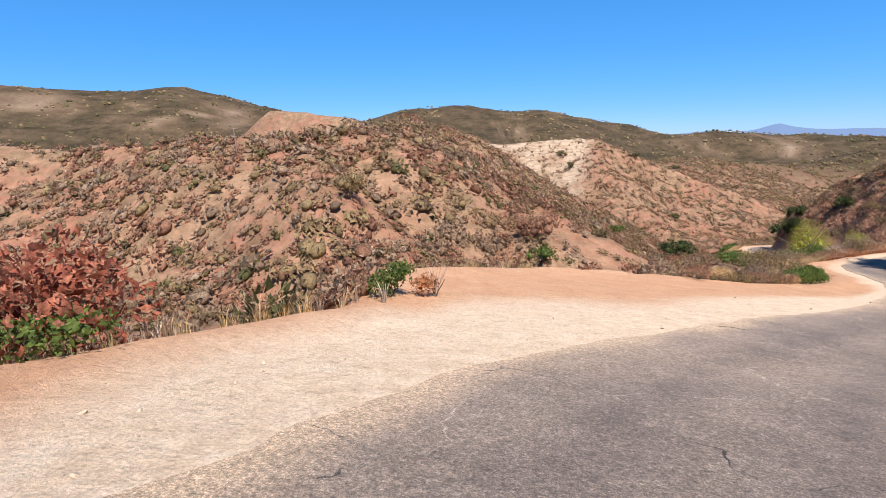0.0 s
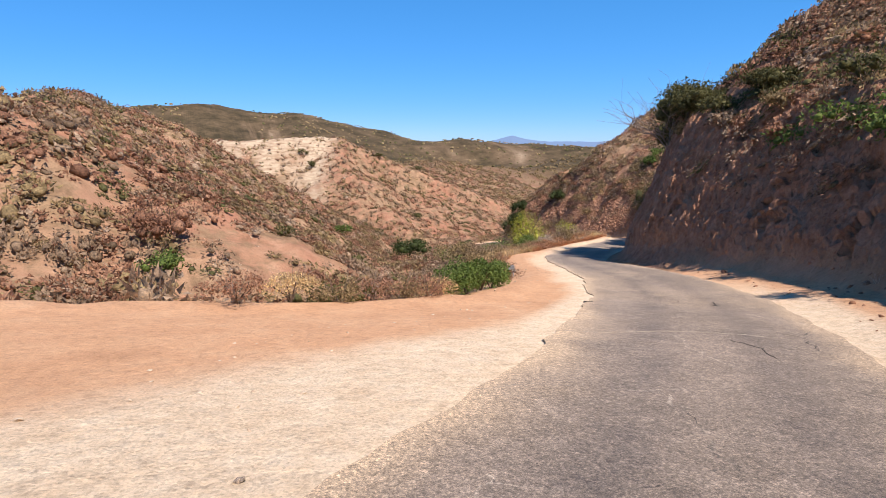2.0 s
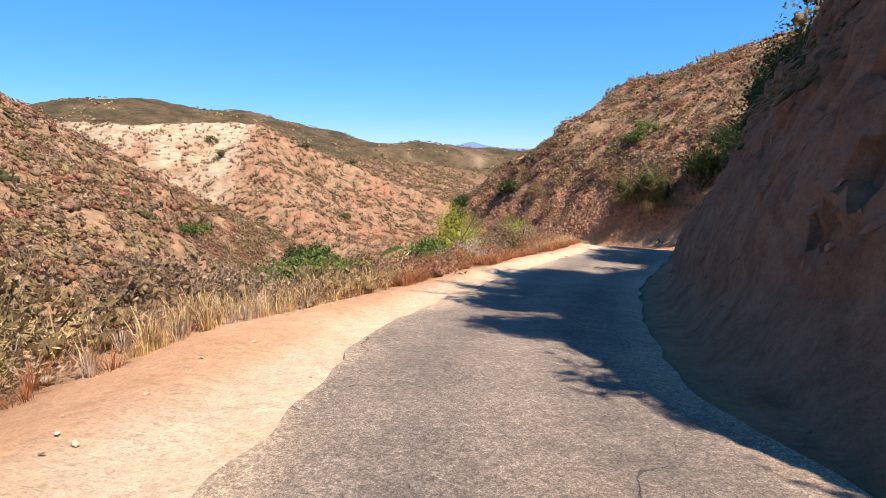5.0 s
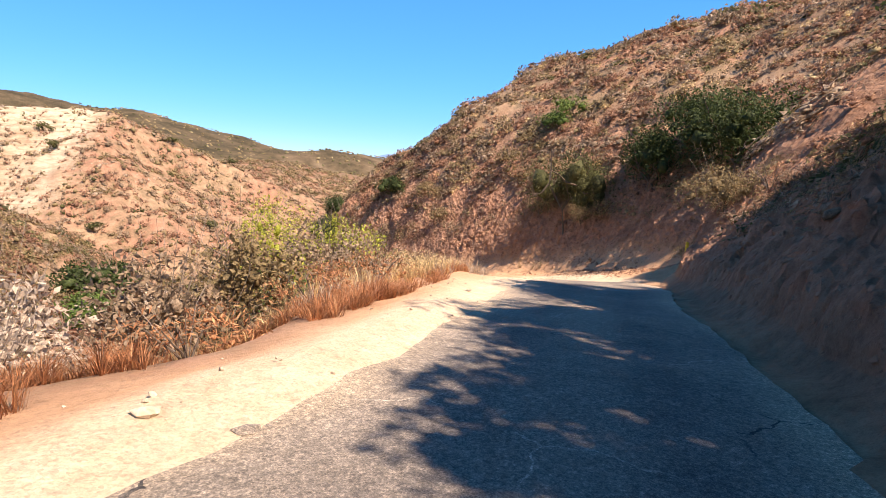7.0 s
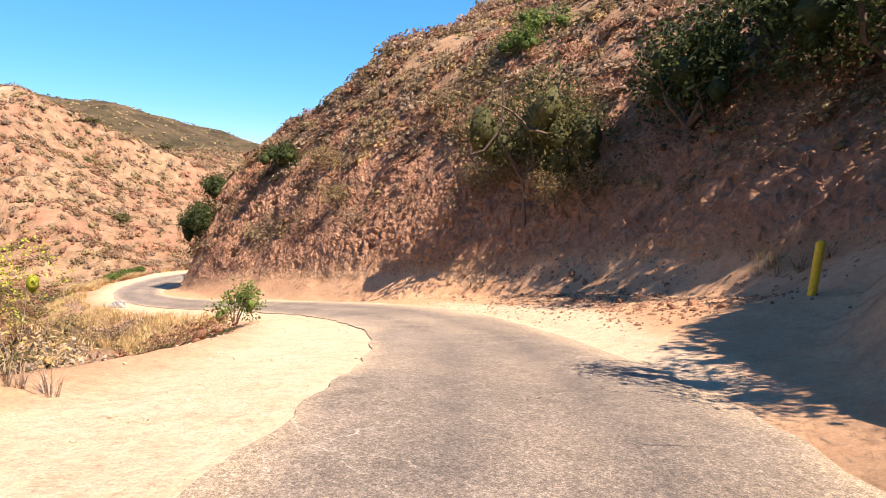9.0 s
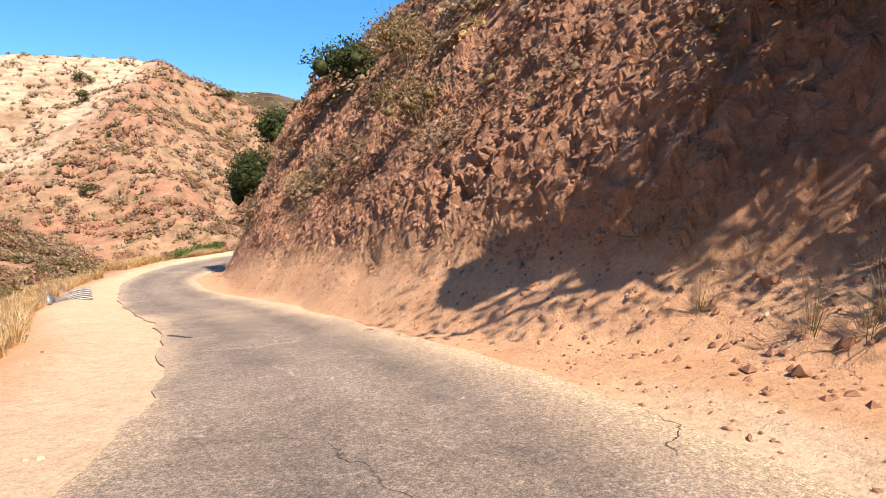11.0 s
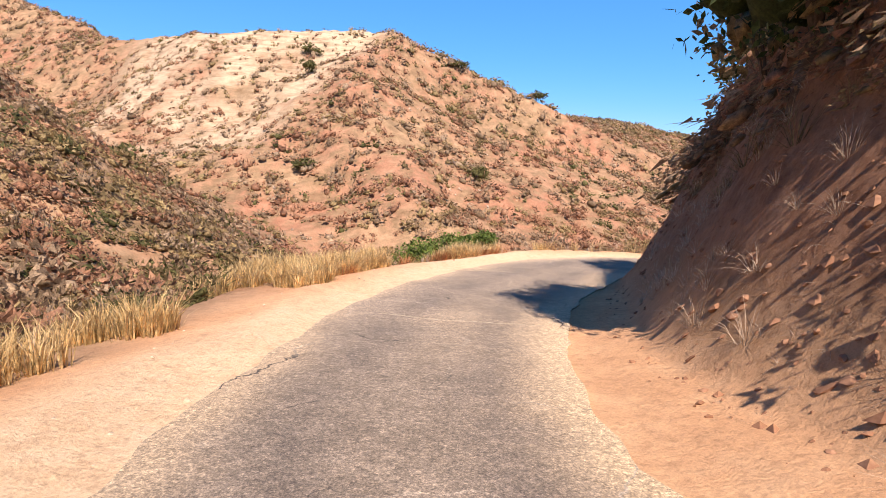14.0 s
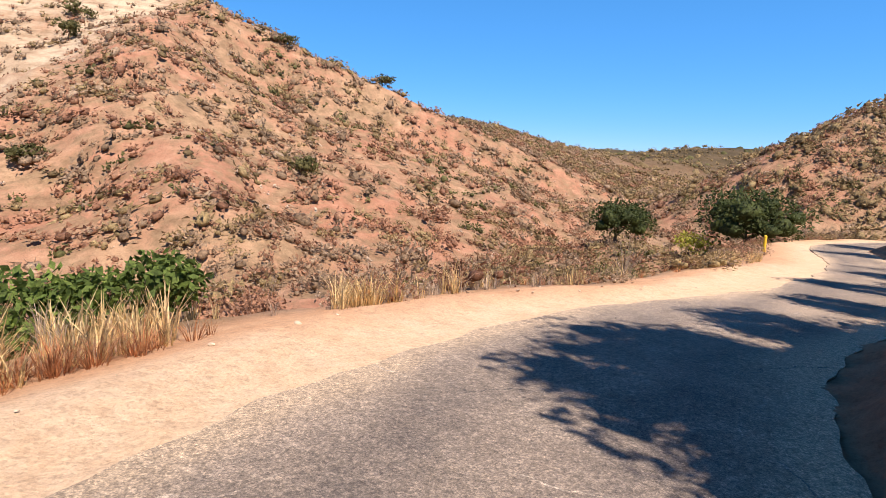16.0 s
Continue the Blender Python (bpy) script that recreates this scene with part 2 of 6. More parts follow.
# ---------------------------------------------------------------- noise for shaping, on arrays
def _hash(ix, iy, seed):
    h = (ix.astype(np.int64) * 374761393 + iy.astype(np.int64) * 668265263 + seed * 974634777) & 0x7FFFFFFF
    h = ((h ^ (h >> 13)) * 1274126177) & 0x7FFFFFFF
    return ((h ^ (h >> 16)) & 0xFFFF) / 65535.0


def value_noise(x, y, seed=0):
    ix, iy = np.floor(x), np.floor(y)
    fx, fy = x - ix, y - iy
    fx, fy = fx * fx * (3 - 2 * fx), fy * fy * (3 - 2 * fy)
    a, b = _hash(ix, iy, seed), _hash(ix + 1, iy, seed)
    c, d = _hash(ix, iy + 1, seed), _hash(ix + 1, iy + 1, seed)
    return (a + (b - a) * fx) * (1 - fy) + (c + (d - c) * fx) * fy


def fbm(x, y, size, octaves=4, seed=0, gain=0.5):
    """Fractal noise, about -1 to 1, whose largest lumps are size metres."""
    total, amp, norm = np.zeros_like(x, dtype=float), 1.0, 0.0
    for o in range(octaves):
        f = 2.03 ** o / size
        total += amp * (2 * value_noise(x * f + 17.3 * o, y * f - 9.1 * o, seed + o) - 1)
        norm += amp
        amp *= gain
    return total / norm * 1.6


def smooth(a, b, v):
    t = np.clip((v - a) / (b - a), 0, 1)
    return t * t * (3 - 2 * t)


def soft_max(a, b, k):
    h = np.clip(0.5 + 0.5 * (a - b) / k, 0, 1)
    return b + (a - b) * h + k * h * (1 - h)


# ---------------------------------------------------------------- the road's line: station, x, y, z of the crown
ROAD = [
    (-6.0, -24.0, -40.0, 7.5), (-3.0, -10.0, -21.0, 4.2), (0.0, 0.0, 0.0, 0.0), (1.0, 4.7, 7.5, -1.75), (2.0, 11.6, 14.1, -3.45),
    (3.0, 19.0, 21.4, -5.15), (4.2, 27.0, 31.8, -7.1), (5.5, 34.5, 44.6, -9.25), (6.5, 42.7, 53.1, -10.75), (8.0, 56.4, 64.0, -12.45),
    (9.25, 67.3, 72.6, -14.4), (10.5, 73.3, 82.5, -16.65), (11.5, 75.7, 92.1, -18.65), (12.5, 74.9, 102.7, -20.75),
    (13.5, 72.9, 113.3, -22.75), (14.5, 72.5, 123.7, -24.35), (15.5, 75.0, 133.3, -25.55), (16.6, 81.0, 142.3, -26.7),
    (18.0, 93.5, 149.5, -28.0), (19.5, 107.0, 158.5, -29.2), (21.0, 121.0, 171.0, -30.2), (23.0, 139.0, 176.0, -31.0), (26.0, 172.0, 166.0, -32.0),
]
# station and offset: the asphalt's edge on the valley side, on the hill side, the dirt shoulder's outer edge, the bank's toe
VALLEY_EDGE = [(-6, 3.0), (0, 3.2), (0.6, 3.2), (0.95, 2.93), (1.2, 2.52), (1.75, 2.5), (2.25, 2.05), (2.5, 2.0), (3.2, 1.7), (3.6, 1.4), (4.2, 1.6), (5.1, 1.7), (5.7, 2.4), (6.7, 2.5),
               (7.4, 2.3), (8.3, 2.5), (8.7, 2.9), (9.5, 2.8), (10.5, 1.9), (11.5, 1.7), (12.5, 1.2), (13.2, 1.4), (14, 1.7), (15, 2.4), (16.4, 2.6), (18, 2.0), (26, 2.4)]
HILL_EDGE = [(-6, 3), (0, 2.8), (2.6, 2.8), (3.7, 3.7), (4.1, 3.7), (4.9, 3.0), (5.5, 1.9), (6.5, 1.7), (7.5, 2.0), (8.3, 1.7), (8.9, 1.9), (9.6, 2.4), (10.8, 3.2), (11.3, 3.6),
             (12, 2.9), (12.8, 2.8), (13.4, 2.6), (14.5, 1.6), (15.8, 2.0), (16.5, 1.6), (26, 2.0)]
SHOULDER = [(-6, 6), (0, 6.3), (0.5, 7.1), (0.9, 7.7), (1.4, 12.3), (2.2, 13.6), (2.7, 12.0), (3.2, 7.3), (3.5, 4.4), (4.2, 3.9), (5.6, 4.2), (6.5, 3.9), (7.3, 3.6),
            (7.9, 4.1), (8.4, 5.2), (9, 6.2), (10, 7.0), (11.2, 5.0), (12.4, 3.9), (13.7, 4.2), (15, 3.7), (15.7, 4.3), (16.6, 4.6), (17.5, 4.2), (18.4, 5.0), (26, 4.5)]
BANK_TOE = [(-6, 6), (0, 8), (2.6, 7.0), (3.4, 6.6), (4.0, 5.9), (4.4, 5.1), (4.8, 4.2), (5.2, 2.9), (6.5, 2.1), (8, 2.1), (9.1, 2.3), (9.5, 3.4), (9.8, 5.3), (10.1, 8.8), (10.45, 9.5), (10.8, 8.4), (11.2, 7.0),
            (11.5, 5.4), (11.8, 3.9), (12.1, 3.1), (12.5, 2.9), (13.4, 3.0), (14.5, 3.1), (15.4, 3.0), (15.9, 2.4), (16.3, 2.0), (17, 2.0), (19, 2.6), (26, 2.7)]


def spline(rows, step):
    """A smooth line through the rows, sampled every step metres."""
    p = np.array(rows, float)
    out = []
    for i in range(len(p) - 1):
        a, b, c, d = p[max(i - 1, 0)], p[i], p[i + 1], p[min(i + 2, len(p) - 1)]
        ha, hb, hc = [max(np.linalg.norm((v - u)[1:3]), 1e-3) ** 0.5 for u, v in ((a, b), (b, c), (c, d))]
        m1 = (c - b) if i == 0 else (b - a) / ha * hb * (hb / (ha + hb)) + (c - b) * (ha / (ha + hb))
        m2 = (c - b) if i == len(p) - 2 else (c - b) * (hc / (hb + hc)) + (d - c) / hc * hb * (hb / (hb + hc))
        n = max(2, int(np.linalg.norm((c - b)[1:3]) / step))
        t = np.linspace(0, 1, n, endpoint=False)[:, None]
        out.append((2 * t**3 - 3 * t**2 + 1) * b + (t**3 - 2 * t**2 + t) * m1 + (-2 * t**3 + 3 * t**2) * c + (t**3 - t**2) * m2)
    out.append(p[-1:])
    return np.concatenate(out)


LINE = spline(ROAD, 0.5)
_d = np.gradient(LINE[:, 1:3], axis=0)
TANGENT = _d / np.linalg.norm(_d, axis=1)[:, None]
GRADE = np.gradient(LINE[:, 3]) / np.linalg.norm(_d, axis=1)

def along(station, table):
    return np.interp(station, [r[0] for r in table], [r[1] for r in table])


EDGE_L, EDGE_R, OUTER, TOE = [along(LINE[:, 0], t) for t in (VALLEY_EDGE, HILL_EDGE, SHOULDER, BANK_TOE)]
# where the cut is steep from its foot (1) or has a slope of fallen earth below (0)
STEEP = along(LINE[:, 0], [(-6, 0.6), (3, 1), (9.3, 1), (10.3, 0), (13.3, 0), (14.3, 1), (26, 1)])

# how far the ground stays level beyond the shoulder
LEDGE = along(LINE[:, 0], [(-6, 0.3), (2.5, 0.3), (3.2, 1.2), (4.6, 0.6), (6.2, 1.6), (7.2, 2.4), (9.3, 2.6), (10.2, 0.6), (11.5, 0.5), (13, 1.6), (15.5, 1.8), (17, 1.4), (26, 1)])
# where the cut's darker colour, not the pale shoulder's, runs down to the asphalt
FOOT = along(LINE[:, 0], [(-6, 0), (4.5, 0), (5, 1), (9.1, 1), (9.6, 0), (15.7, 0), (16.3, 1), (26, 1)])
# the cut is lower past the cliff
LOW = along(LINE[:, 0], [(-6, 1), (4.6, 1), (5.1, 1.14), (5.6, 1.24), (6.2, 1.24), (6.6, 1.05), (7.0, 1), (12.8, 1), (13.5, 0.95), (14.0, 1.0), (14.5, 1.28), (14.9, 1.26), (15.6, 1.18), (16.3, 1.0), (17.2, 0.85), (18.4, 1), (26, 1)])
# and rises gently at first along the shaded stretch
GENTLE = along(LINE[:, 0], [(-6, 0), (6.7, 0), (7.4, 1), (9.3, 1), (9.8, 0), (26, 0)])


def road_place(x, y):
    """For places: index of the nearest crown point, and the offset from it (hill side positive)."""
    x, y = np.ravel(x), np.ravel(y)
    best = np.empty(len(x), int)
    for i in range(0, len(x), 20000):
        dx = x[i:i + 20000, None] - LINE[None, :, 1]
        dy = y[i:i + 20000, None] - LINE[None, :, 2]
        best[i:i + 20000] = np.argmin(dx * dx + dy * dy, axis=1)
    vx, vy = x - LINE[best, 1], y - LINE[best, 2]
    side = TANGENT[best, 1] * vx - TANGENT[best, 0] * vy
    return best, np.where(side < 0, -1, 1) * np.hypot(vx, vy)


def ridge(x, y, crest, slope, top, foot=1e6, easy=0.3):
    """A ridge: a crest line of (x, y, z) with sides of that slope, rounded over top metres, gentler past the foot."""
    best = np.full(x.shape, -1e9)
    for (ax, ay, az), (bx, by, bz) in zip(crest[:-1], crest[1:]):
        ux, uy = bx - ax, by - ay
        t = np.clip(((x - ax) * ux + (y - ay) * uy) / (ux * ux + uy * uy), 0, 1)
        d = np.hypot(x - ax - t * ux, y - ay - t * uy)
        fall = np.sqrt(d * d + top * top) - top
        best = np.maximum(best, az + t * (bz - az) - slope * fall + (slope - easy) * soft_max(fall - foot, 0.0, 6.0))
    return best


def hills(x, y):
    """The natural land on the valley side: the creek's floor, the near red hill, the white hill, the far ridges."""
    warp = fbm(x, y, 30, 3, 5) * 4.0
    xw, yw = x + warp, y + fbm(x, y, 26, 3, 9) * 4.0
    z = np.interp(y + 0.15 * x, [0, 40, 55, 90, 130, 165, 200, 300], [-6, -10.0, -13.0, -18.0, -25.0, -31, -33.5, -34])
    z = soft_max(z, ridge(xw, yw, [(-120, 100, 4), (-50, 84, 2.0), (-18, 76, 3.2), (-4, 74, 2.6)], 0.72, 6), 3)
    z = soft_max(z, ridge(xw, yw, [(-16, 74, 2.6), (-10, 57, -2.0), (-7, 46, -8)], 0.6, 3), 2)
    z = soft_max(z, ridge(xw, yw, [(-4, 76, 2.4), (-8, 110, 4.4), (-7, 140, 8.0), (4, 150, 4.6), (18, 158, -13), (30, 162, -20.5), (46, 163, -23.5), (54, 164, -29)], 0.67, 5), 3)
    z = soft_max(z, ridge(xw, yw, [(-90, 310, 22), (-45, 300, 16), (-8, 276, 1.4), (34, 253, 0.9), (63, 247, 2.4), (80, 244, -5), (101, 239, -13.6), (128, 236, -23)], 0.95, 4, 20, 0.36), 3)
    z = soft_max(z, ridge(xw, yw, [(58, 240, -2), (60, 225, -10), (65, 211, -17), (70, 197, -23.5), (74, 186, -27.5), (78, 177, -32)], 0.6, 3), 2)
    z = soft_max(z, ridge(xw, yw, [(146, 217, -31), (157, 208, -21), (168, 201, -14), (190, 196, -5), (235, 192, 10), (300, 200, 24)], 0.6, 4), 3)
    # far ridges
    xf, yf = x + fbm(x, y, 120, 4, 21) * 16, y + fbm(x, y, 130, 4, 27) * 16
    folds = 9 * np.abs(fbm(x, y, 130, 4, 37)) * smooth(330, 600, np.hypot(x, y))
    far = ridge(xf, yf, [(-900, 450, 92), (-540, 720, 87), (-470, 770, 86), (-390, 811, 96), (-325, 839, 80), (-260, 862, 64), (-198, 878, 50), (-124, 891, 46)], 0.36, 30)
    far = np.maximum(far, ridge(xf, yf, [(-104, 994, 50), (-40, 999, 64), (45, 999, 67), (141, 990, 60), (215, 977, 42), (294, 956, 27), (344, 939, 17), (399, 917, 13), (500, 866, 8), (620, 800, 4)], 0.33, 30))
    z = soft_max(z, far - folds, 10)
    z = soft_max(z, ridge(xf, yf, [(110, 300, -12), (140, 345, -10), (175, 360, -15), (215, 375, -19), (270, 400, -15), (330, 420, -10.5), (460, 440, -9)], 0.3, 12), 6)
    return z


def land(x, y):
    """Height of the ground and the masks of its surfaces."""
    shape = x.shape
    x, y = np.ravel(x).astype(float), np.ravel(y).astype(float)
    k, s = road_place(x, y)
    zr = LINE[k, 3] + GRADE[k] * np.clip((x - LINE[k, 1]) * TANGENT[k, 0] + (y - LINE[k, 2]) * TANGENT[k, 1], -0.6, 0.6)
    rough = fbm(x, y, 7.0, 4, 3)
    fine = fbm(x, y, 1.6, 3, 13)
    # hill side: a flat strip, the steep cut, then the natural slope
    d = s - TOE[k] + fbm(x, y, 6, 3, 41) * 0.35
    up = np.maximum(d, 0)
    sharp = np.interp(up, [0, 0.5, 2.0, 4.0, 9.0, 20, 60, 120, 200, 400, 4000], [0, 0.6, 3.0, 6.6, 10.6, 15, 26, 34, 38, 38, -20])
    loose = np.interp(up, [0, 1.4, 5.0, 6.5, 10.5, 27, 60, 120, 200, 400, 4000], [0, 1.1, 6.6, 9.0, 13.0, 25, 36, 42, 44, 44, -20])
    gentle = np.interp(up, [0, 0.5, 4.5, 8, 12, 20, 60, 120, 200, 400, 4000], [0, 0.35, 3.6, 6.6, 10.0, 14, 24, 32, 36, 36, -20])
    gentle = gentle + 6.5 * smooth(4.5, 9.5, up) * (1 - smooth(8.2, 9.0, LINE[k, 0]))
    sharp = sharp + (gentle - sharp) * GENTLE[k]
    knoll = 3.2 * np.exp(-((x - 89) / 5.5) ** 2 - ((y - 115.5) / 6) ** 2)
    face = knoll * (s > 0) + (loose + (sharp - loose) * STEEP[k]) * (LOW[k] + (1 - LOW[k]) * smooth(10, 26, up))
    cliff = smooth(1.2, 2.4, up) * (1 - smooth(6, 9, up))
    run = 0.5 * k + (x - LINE[k, 1]) * TANGENT[k, 0] + (y - LINE[k, 2]) * TANGENT[k, 1]
    blocks = 1 - 2.6 * np.abs(fbm(run, 1.9 * up, 1.5, 4, 47, 0.6)) + 0.7 * np.round(2 * fbm(run, 1.9 * up, 0.9, 2, 49)) / 2
    crag = smooth(0.3, 1.5, up) * (0.22 * fine + 0.4 * rough * smooth(1, 6, up) + 1.3 * fbm(x, y, 22, 3, 55) * smooth(4, 15, up)) + (0.1 + 0.14 * STEEP[k]) * cliff * blocks
    z_right = zr - 0.03 + 0.16 * np.clip(s - EDGE_R[k], 0, 3.5) * smooth(0, 1, s - EDGE_R[k]) + 0.13 * np.clip(s - EDGE_R[k] - 3.5, 0, 4) + face + crag
    # valley side: the shoulder, its low berm, then the slope down to the creek and the hills beyond
    out = OUTER[k] + fbm(x, y, 5, 3, 61) * 0.5
    e = -s - out
    berm = 0.16 * np.exp(-((e + 0.5) / 0.5) ** 2)
    ledge = LEDGE[k] * (0.8 + 0.5 * rough)
    fall = np.maximum(e - ledge, 0)
    z_left = zr - 0.03 - 0.02 * np.clip(-s - EDGE_L[k], 0, 14) + berm - 0.12 * np.clip(e, 0, ledge) - 0.62 * (np.sqrt(fall * fall + 0.3) - 0.55) * (fall > 0)
    nat = hills(x, y) + rough * 0.8 + fine * 0.25
    w = smooth(0.5, 7.0, e)
    z_left = np.where(e > 0, soft_max(np.where(e > 0, z_left + w * 0.25 * rough, -99), nat - 40 * (1 - smooth(0.5, 4, e)), 1.5), z_left)
    z_right = z_right + 0.5 * np.exp(-((x - 80.4) / 2.2) ** 2 - ((y - 76.0) / 2.0) ** 2)      # a low mound of dirt at the marker post
    z = np.where(s > 0, z_right, z_left)
    z += 0.025 * fine * smooth(0, 1, np.maximum(-s - EDGE_L[k], s - EDGE_R[k]))
    z = np.where((s < EDGE_R[k] - 0.9) & (s > -EDGE_L[k] + 0.9), zr - 0.12, z)
    # masks
    narrow = 1 - FOOT[k] * (1 - smooth(0.9, 2.2, TOE[k] - EDGE_R[k]))
    shoulder = np.where(s > 0, narrow * (1 - smooth(-0.3, 0.8, d - 1.5 * (1 - STEEP[k]))), 1 - smooth(0.3, 1.7, e))
    strip = np.where(s > 0, s - EDGE_R[k], -s - EDGE_L[k])
    wide = np.where(s > 0, np.maximum(TOE[k] - EDGE_R[k], 0.3) * 0.5, np.maximum(OUTER[k] - EDGE_L[k], 0.3) * (0.55 + 0.4 * smooth(4.5, 7, LINE[k, 0])))
    turnout = np.maximum(np.interp(LINE[k, 0], [-6, 0.2, 0.6, 2.1, 2.4, 2.7, 3.0, 3.4, 4.0], [5, 5.0, 6.1, 6.0, 5.0, 3.9, 2.9, 2.4, 2.2]) - EDGE_L[k], 0.4) * 1.25
    wide = np.where((s < 0) & (LINE[k, 0] < 4), turnout, wide)
    tan = 1 - 0.25 * smooth(4, 6, LINE[k, 0]) - 0.2 * smooth(10.5, 12.5, LINE[k, 0])
    gravel = tan * shoulder * (1 - smooth(0.5, 1.0, strip / wide + 0.35 * rough)) * np.where(s > 0, smooth(1.2, 3.0, TOE[k] - EDGE_R[k]), 1.0)
    patch = np.exp(-(((x - 470) / 26) ** 2 + ((y - 790) / 60) ** 2)) + np.exp(-(((x - 366) / 30) ** 2 + ((y - 831) / 40) ** 2))
    patch += 1.5 * np.exp(-(((x + 285) / 38) ** 2 + ((y - 695) / 75) ** 2)) + 1.2 * np.exp(-(((x + 470) / 50) ** 2 + ((y - 660) / 45) ** 2)) + np.exp(-(((x - 97) / 25) ** 2 + ((y - 857) / 40) ** 2))
    patch *= smooth(-0.25, 0.35, fbm(x, y, 30, 5, 87, 0.7))
    pale = patch + 1.0 * smooth(-0.95, -0.05, fbm(x, y, 20, 5, 71, 0.6)) * smooth(196, 214, y) * smooth(-4, 16, x) * (1 - smooth(-7, 4, x - 56 - 0.35 * (y - 222))) * smooth(-30, -20, z) * (1 - smooth(320, 380, np.hypot(x, y))) + 0.2 * smooth(0.3, 0.75, fbm(x, y, 70, 7, 83, 0.72)) * smooth(300, 500, np.hypot(x, y))
    brushy = smooth(240, 420, np.hypot(x - 40, y - 60)) * (1 - 0.75 * np.clip(pale, 0, 1))
    bank = np.maximum(smooth(0.2, 1.0, d - 0.8 * (1 - STEEP[k])), (1 - narrow) * smooth(0.0, 0.4, s - EDGE_R[k])) * (1 - smooth(7, 14, d)) * (s > 0)
    return z.reshape(shape), [m.reshape(shape) for m in (np.clip(bank, 0, 1), np.clip(shoulder, 0, 1), np.clip(gravel, 0, 1), np.clip(pale, 0, 1), np.clip(brushy, 0, 1))]


def mesh_object(name, verts, faces, material, parent=None, label="", attrs=(), smooth_shade=True):
    """One mesh object from arrays of corners and of triangles or quads."""
    verts, faces = np.asarray(verts, np.float32), np.asarray(faces, np.int32)
    me = bpy.data.meshes.new(name)
    n, per = faces.shape
    me.vertices.add(len(verts))
    me.vertices.foreach_set("co", verts.ravel())
    me.loops.add(n * per)
    me.loops.foreach_set("vertex_index", faces.ravel())
    me.polygons.add(n)
    me.polygons.foreach_set("loop_start", np.arange(n, dtype=np.int32) * per)
    me.polygons.foreach_set("use_smooth", np.full(n, smooth_shade))
    for key, values in attrs:
        at = me.attributes.new(key, "FLOAT", "POINT")
        at.data.foreach_set("value", np.asarray(values, np.float32).ravel())
    me.update(calc_edges=True)
    me.materials.append(material)
    ob = new(name, me)
    if parent is not None:
        ob.parent = parent
    if label:
        ob["label"] = label
    return ob


# ---------------------------------------------------------------- the ground, one sheet to the horizon
def axis(lo, hi, step, mid_lo, mid_hi, mid_step, far, slow=1.055):
    a = list(np.arange(lo, hi, step))
    b, v = [], lo
    while v > mid_lo:
        v -= mid_step
        b.append(v)
    g = mid_step
    while v > -far:
        g *= slow if v > -900 else 1.25
        v -= g
        b.append(v)
    c, v = [], a[-1]
    while v < mid_hi:
        v += mid_step
        c.append(v)
    g = mid_step
    while v < far:
        g *= 1.055 if v < 1050 else 1.2
        v += g
        c.append(v)
    return np.array(b[::-1] + a + c)


def build_ground():
    gx = axis(-16, 96, 0.7, -60, 140, 2.2, 4300, 1.09)
    gy = axis(-6, 160, 0.7, -20, 270, 2.0, 4300, 1.3)
    gx = np.sort(np.concatenate([gx[(gx < 74.5) | (gx > 90)], np.arange(74.6, 77.4, 0.22), np.arange(77.5, 83.9, 0.14), np.arange(84.0, 89.9, 0.22)]))
    gy = np.sort(np.concatenate([gy[(gy < 78) | (gy > 142)], np.arange(78.1, 121.9, 0.27), np.arange(122.1, 141.9, 0.4)]))
    X, Y = np.meshgrid(gx, gy)
    Z, masks = land(X, Y)
    k, s = road_place(X, Y)
    up = s - TOE[k]
    cliff = smooth(0.9, 2.2, up) * (1 - smooth(4.5, 6.5, up)) * smooth(2.5, 4, LINE[k, 0]) * (1 - smooth(19, 20, LINE[k, 0]))
    run = 0.5 * k + (X.ravel() - LINE[k, 1]) * TANGENT[k, 0] + (Y.ravel() - LINE[k, 2]) * TANGENT[k, 1]
    zz = Z.ravel() - LINE[k, 3]
    lump = 0.2 * (0.6 - 2 * np.abs(fbm(run, zz, 1.2, 4, 303, 0.6)))
    for size, much, seed in ((0.5, 0.09, 311), (0.28, 0.07, 321)):
        a = run / size + 0.9 * fbm(run, zz, size * 2.4, 2, seed + 1) + 0.35 * zz / size
        b = zz / (0.8 * size) + 0.9 * fbm(run, zz, size * 2.0, 2, seed + 2) - 0.25 * run / size
        lump += much * (2 * _hash(np.floor(a), np.floor(b), seed) - 1)
    lump *= cliff * smooth(-0.5, 0.15, fbm(run, zz, 3.5, 3, 331))
    X = X - (TANGENT[k, 1] * lump).reshape(X.shape)
    Y = Y + (TANGENT[k, 0] * lump).reshape(Y.shape)
    nx, ny = len(gx), len(gy)
    i = (np.arange(ny - 1)[:, None] * nx + np.arange(nx - 1)[None, :]).ravel()
    faces = np.stack([i, i + 1, i + nx + 1, i + nx], 1)
    ob = mesh_object("ground", np.stack([X.ravel(), Y.ravel(), Z.ravel()], 1), faces, GROUND, attrs=list(zip(("bank", "shoulder", "gravel", "pale", "brushy"), masks)))
    tagged(ob, "dry reddish earth of hills, canyon and road shoulders", "ground", kind="structure")


build_ground()


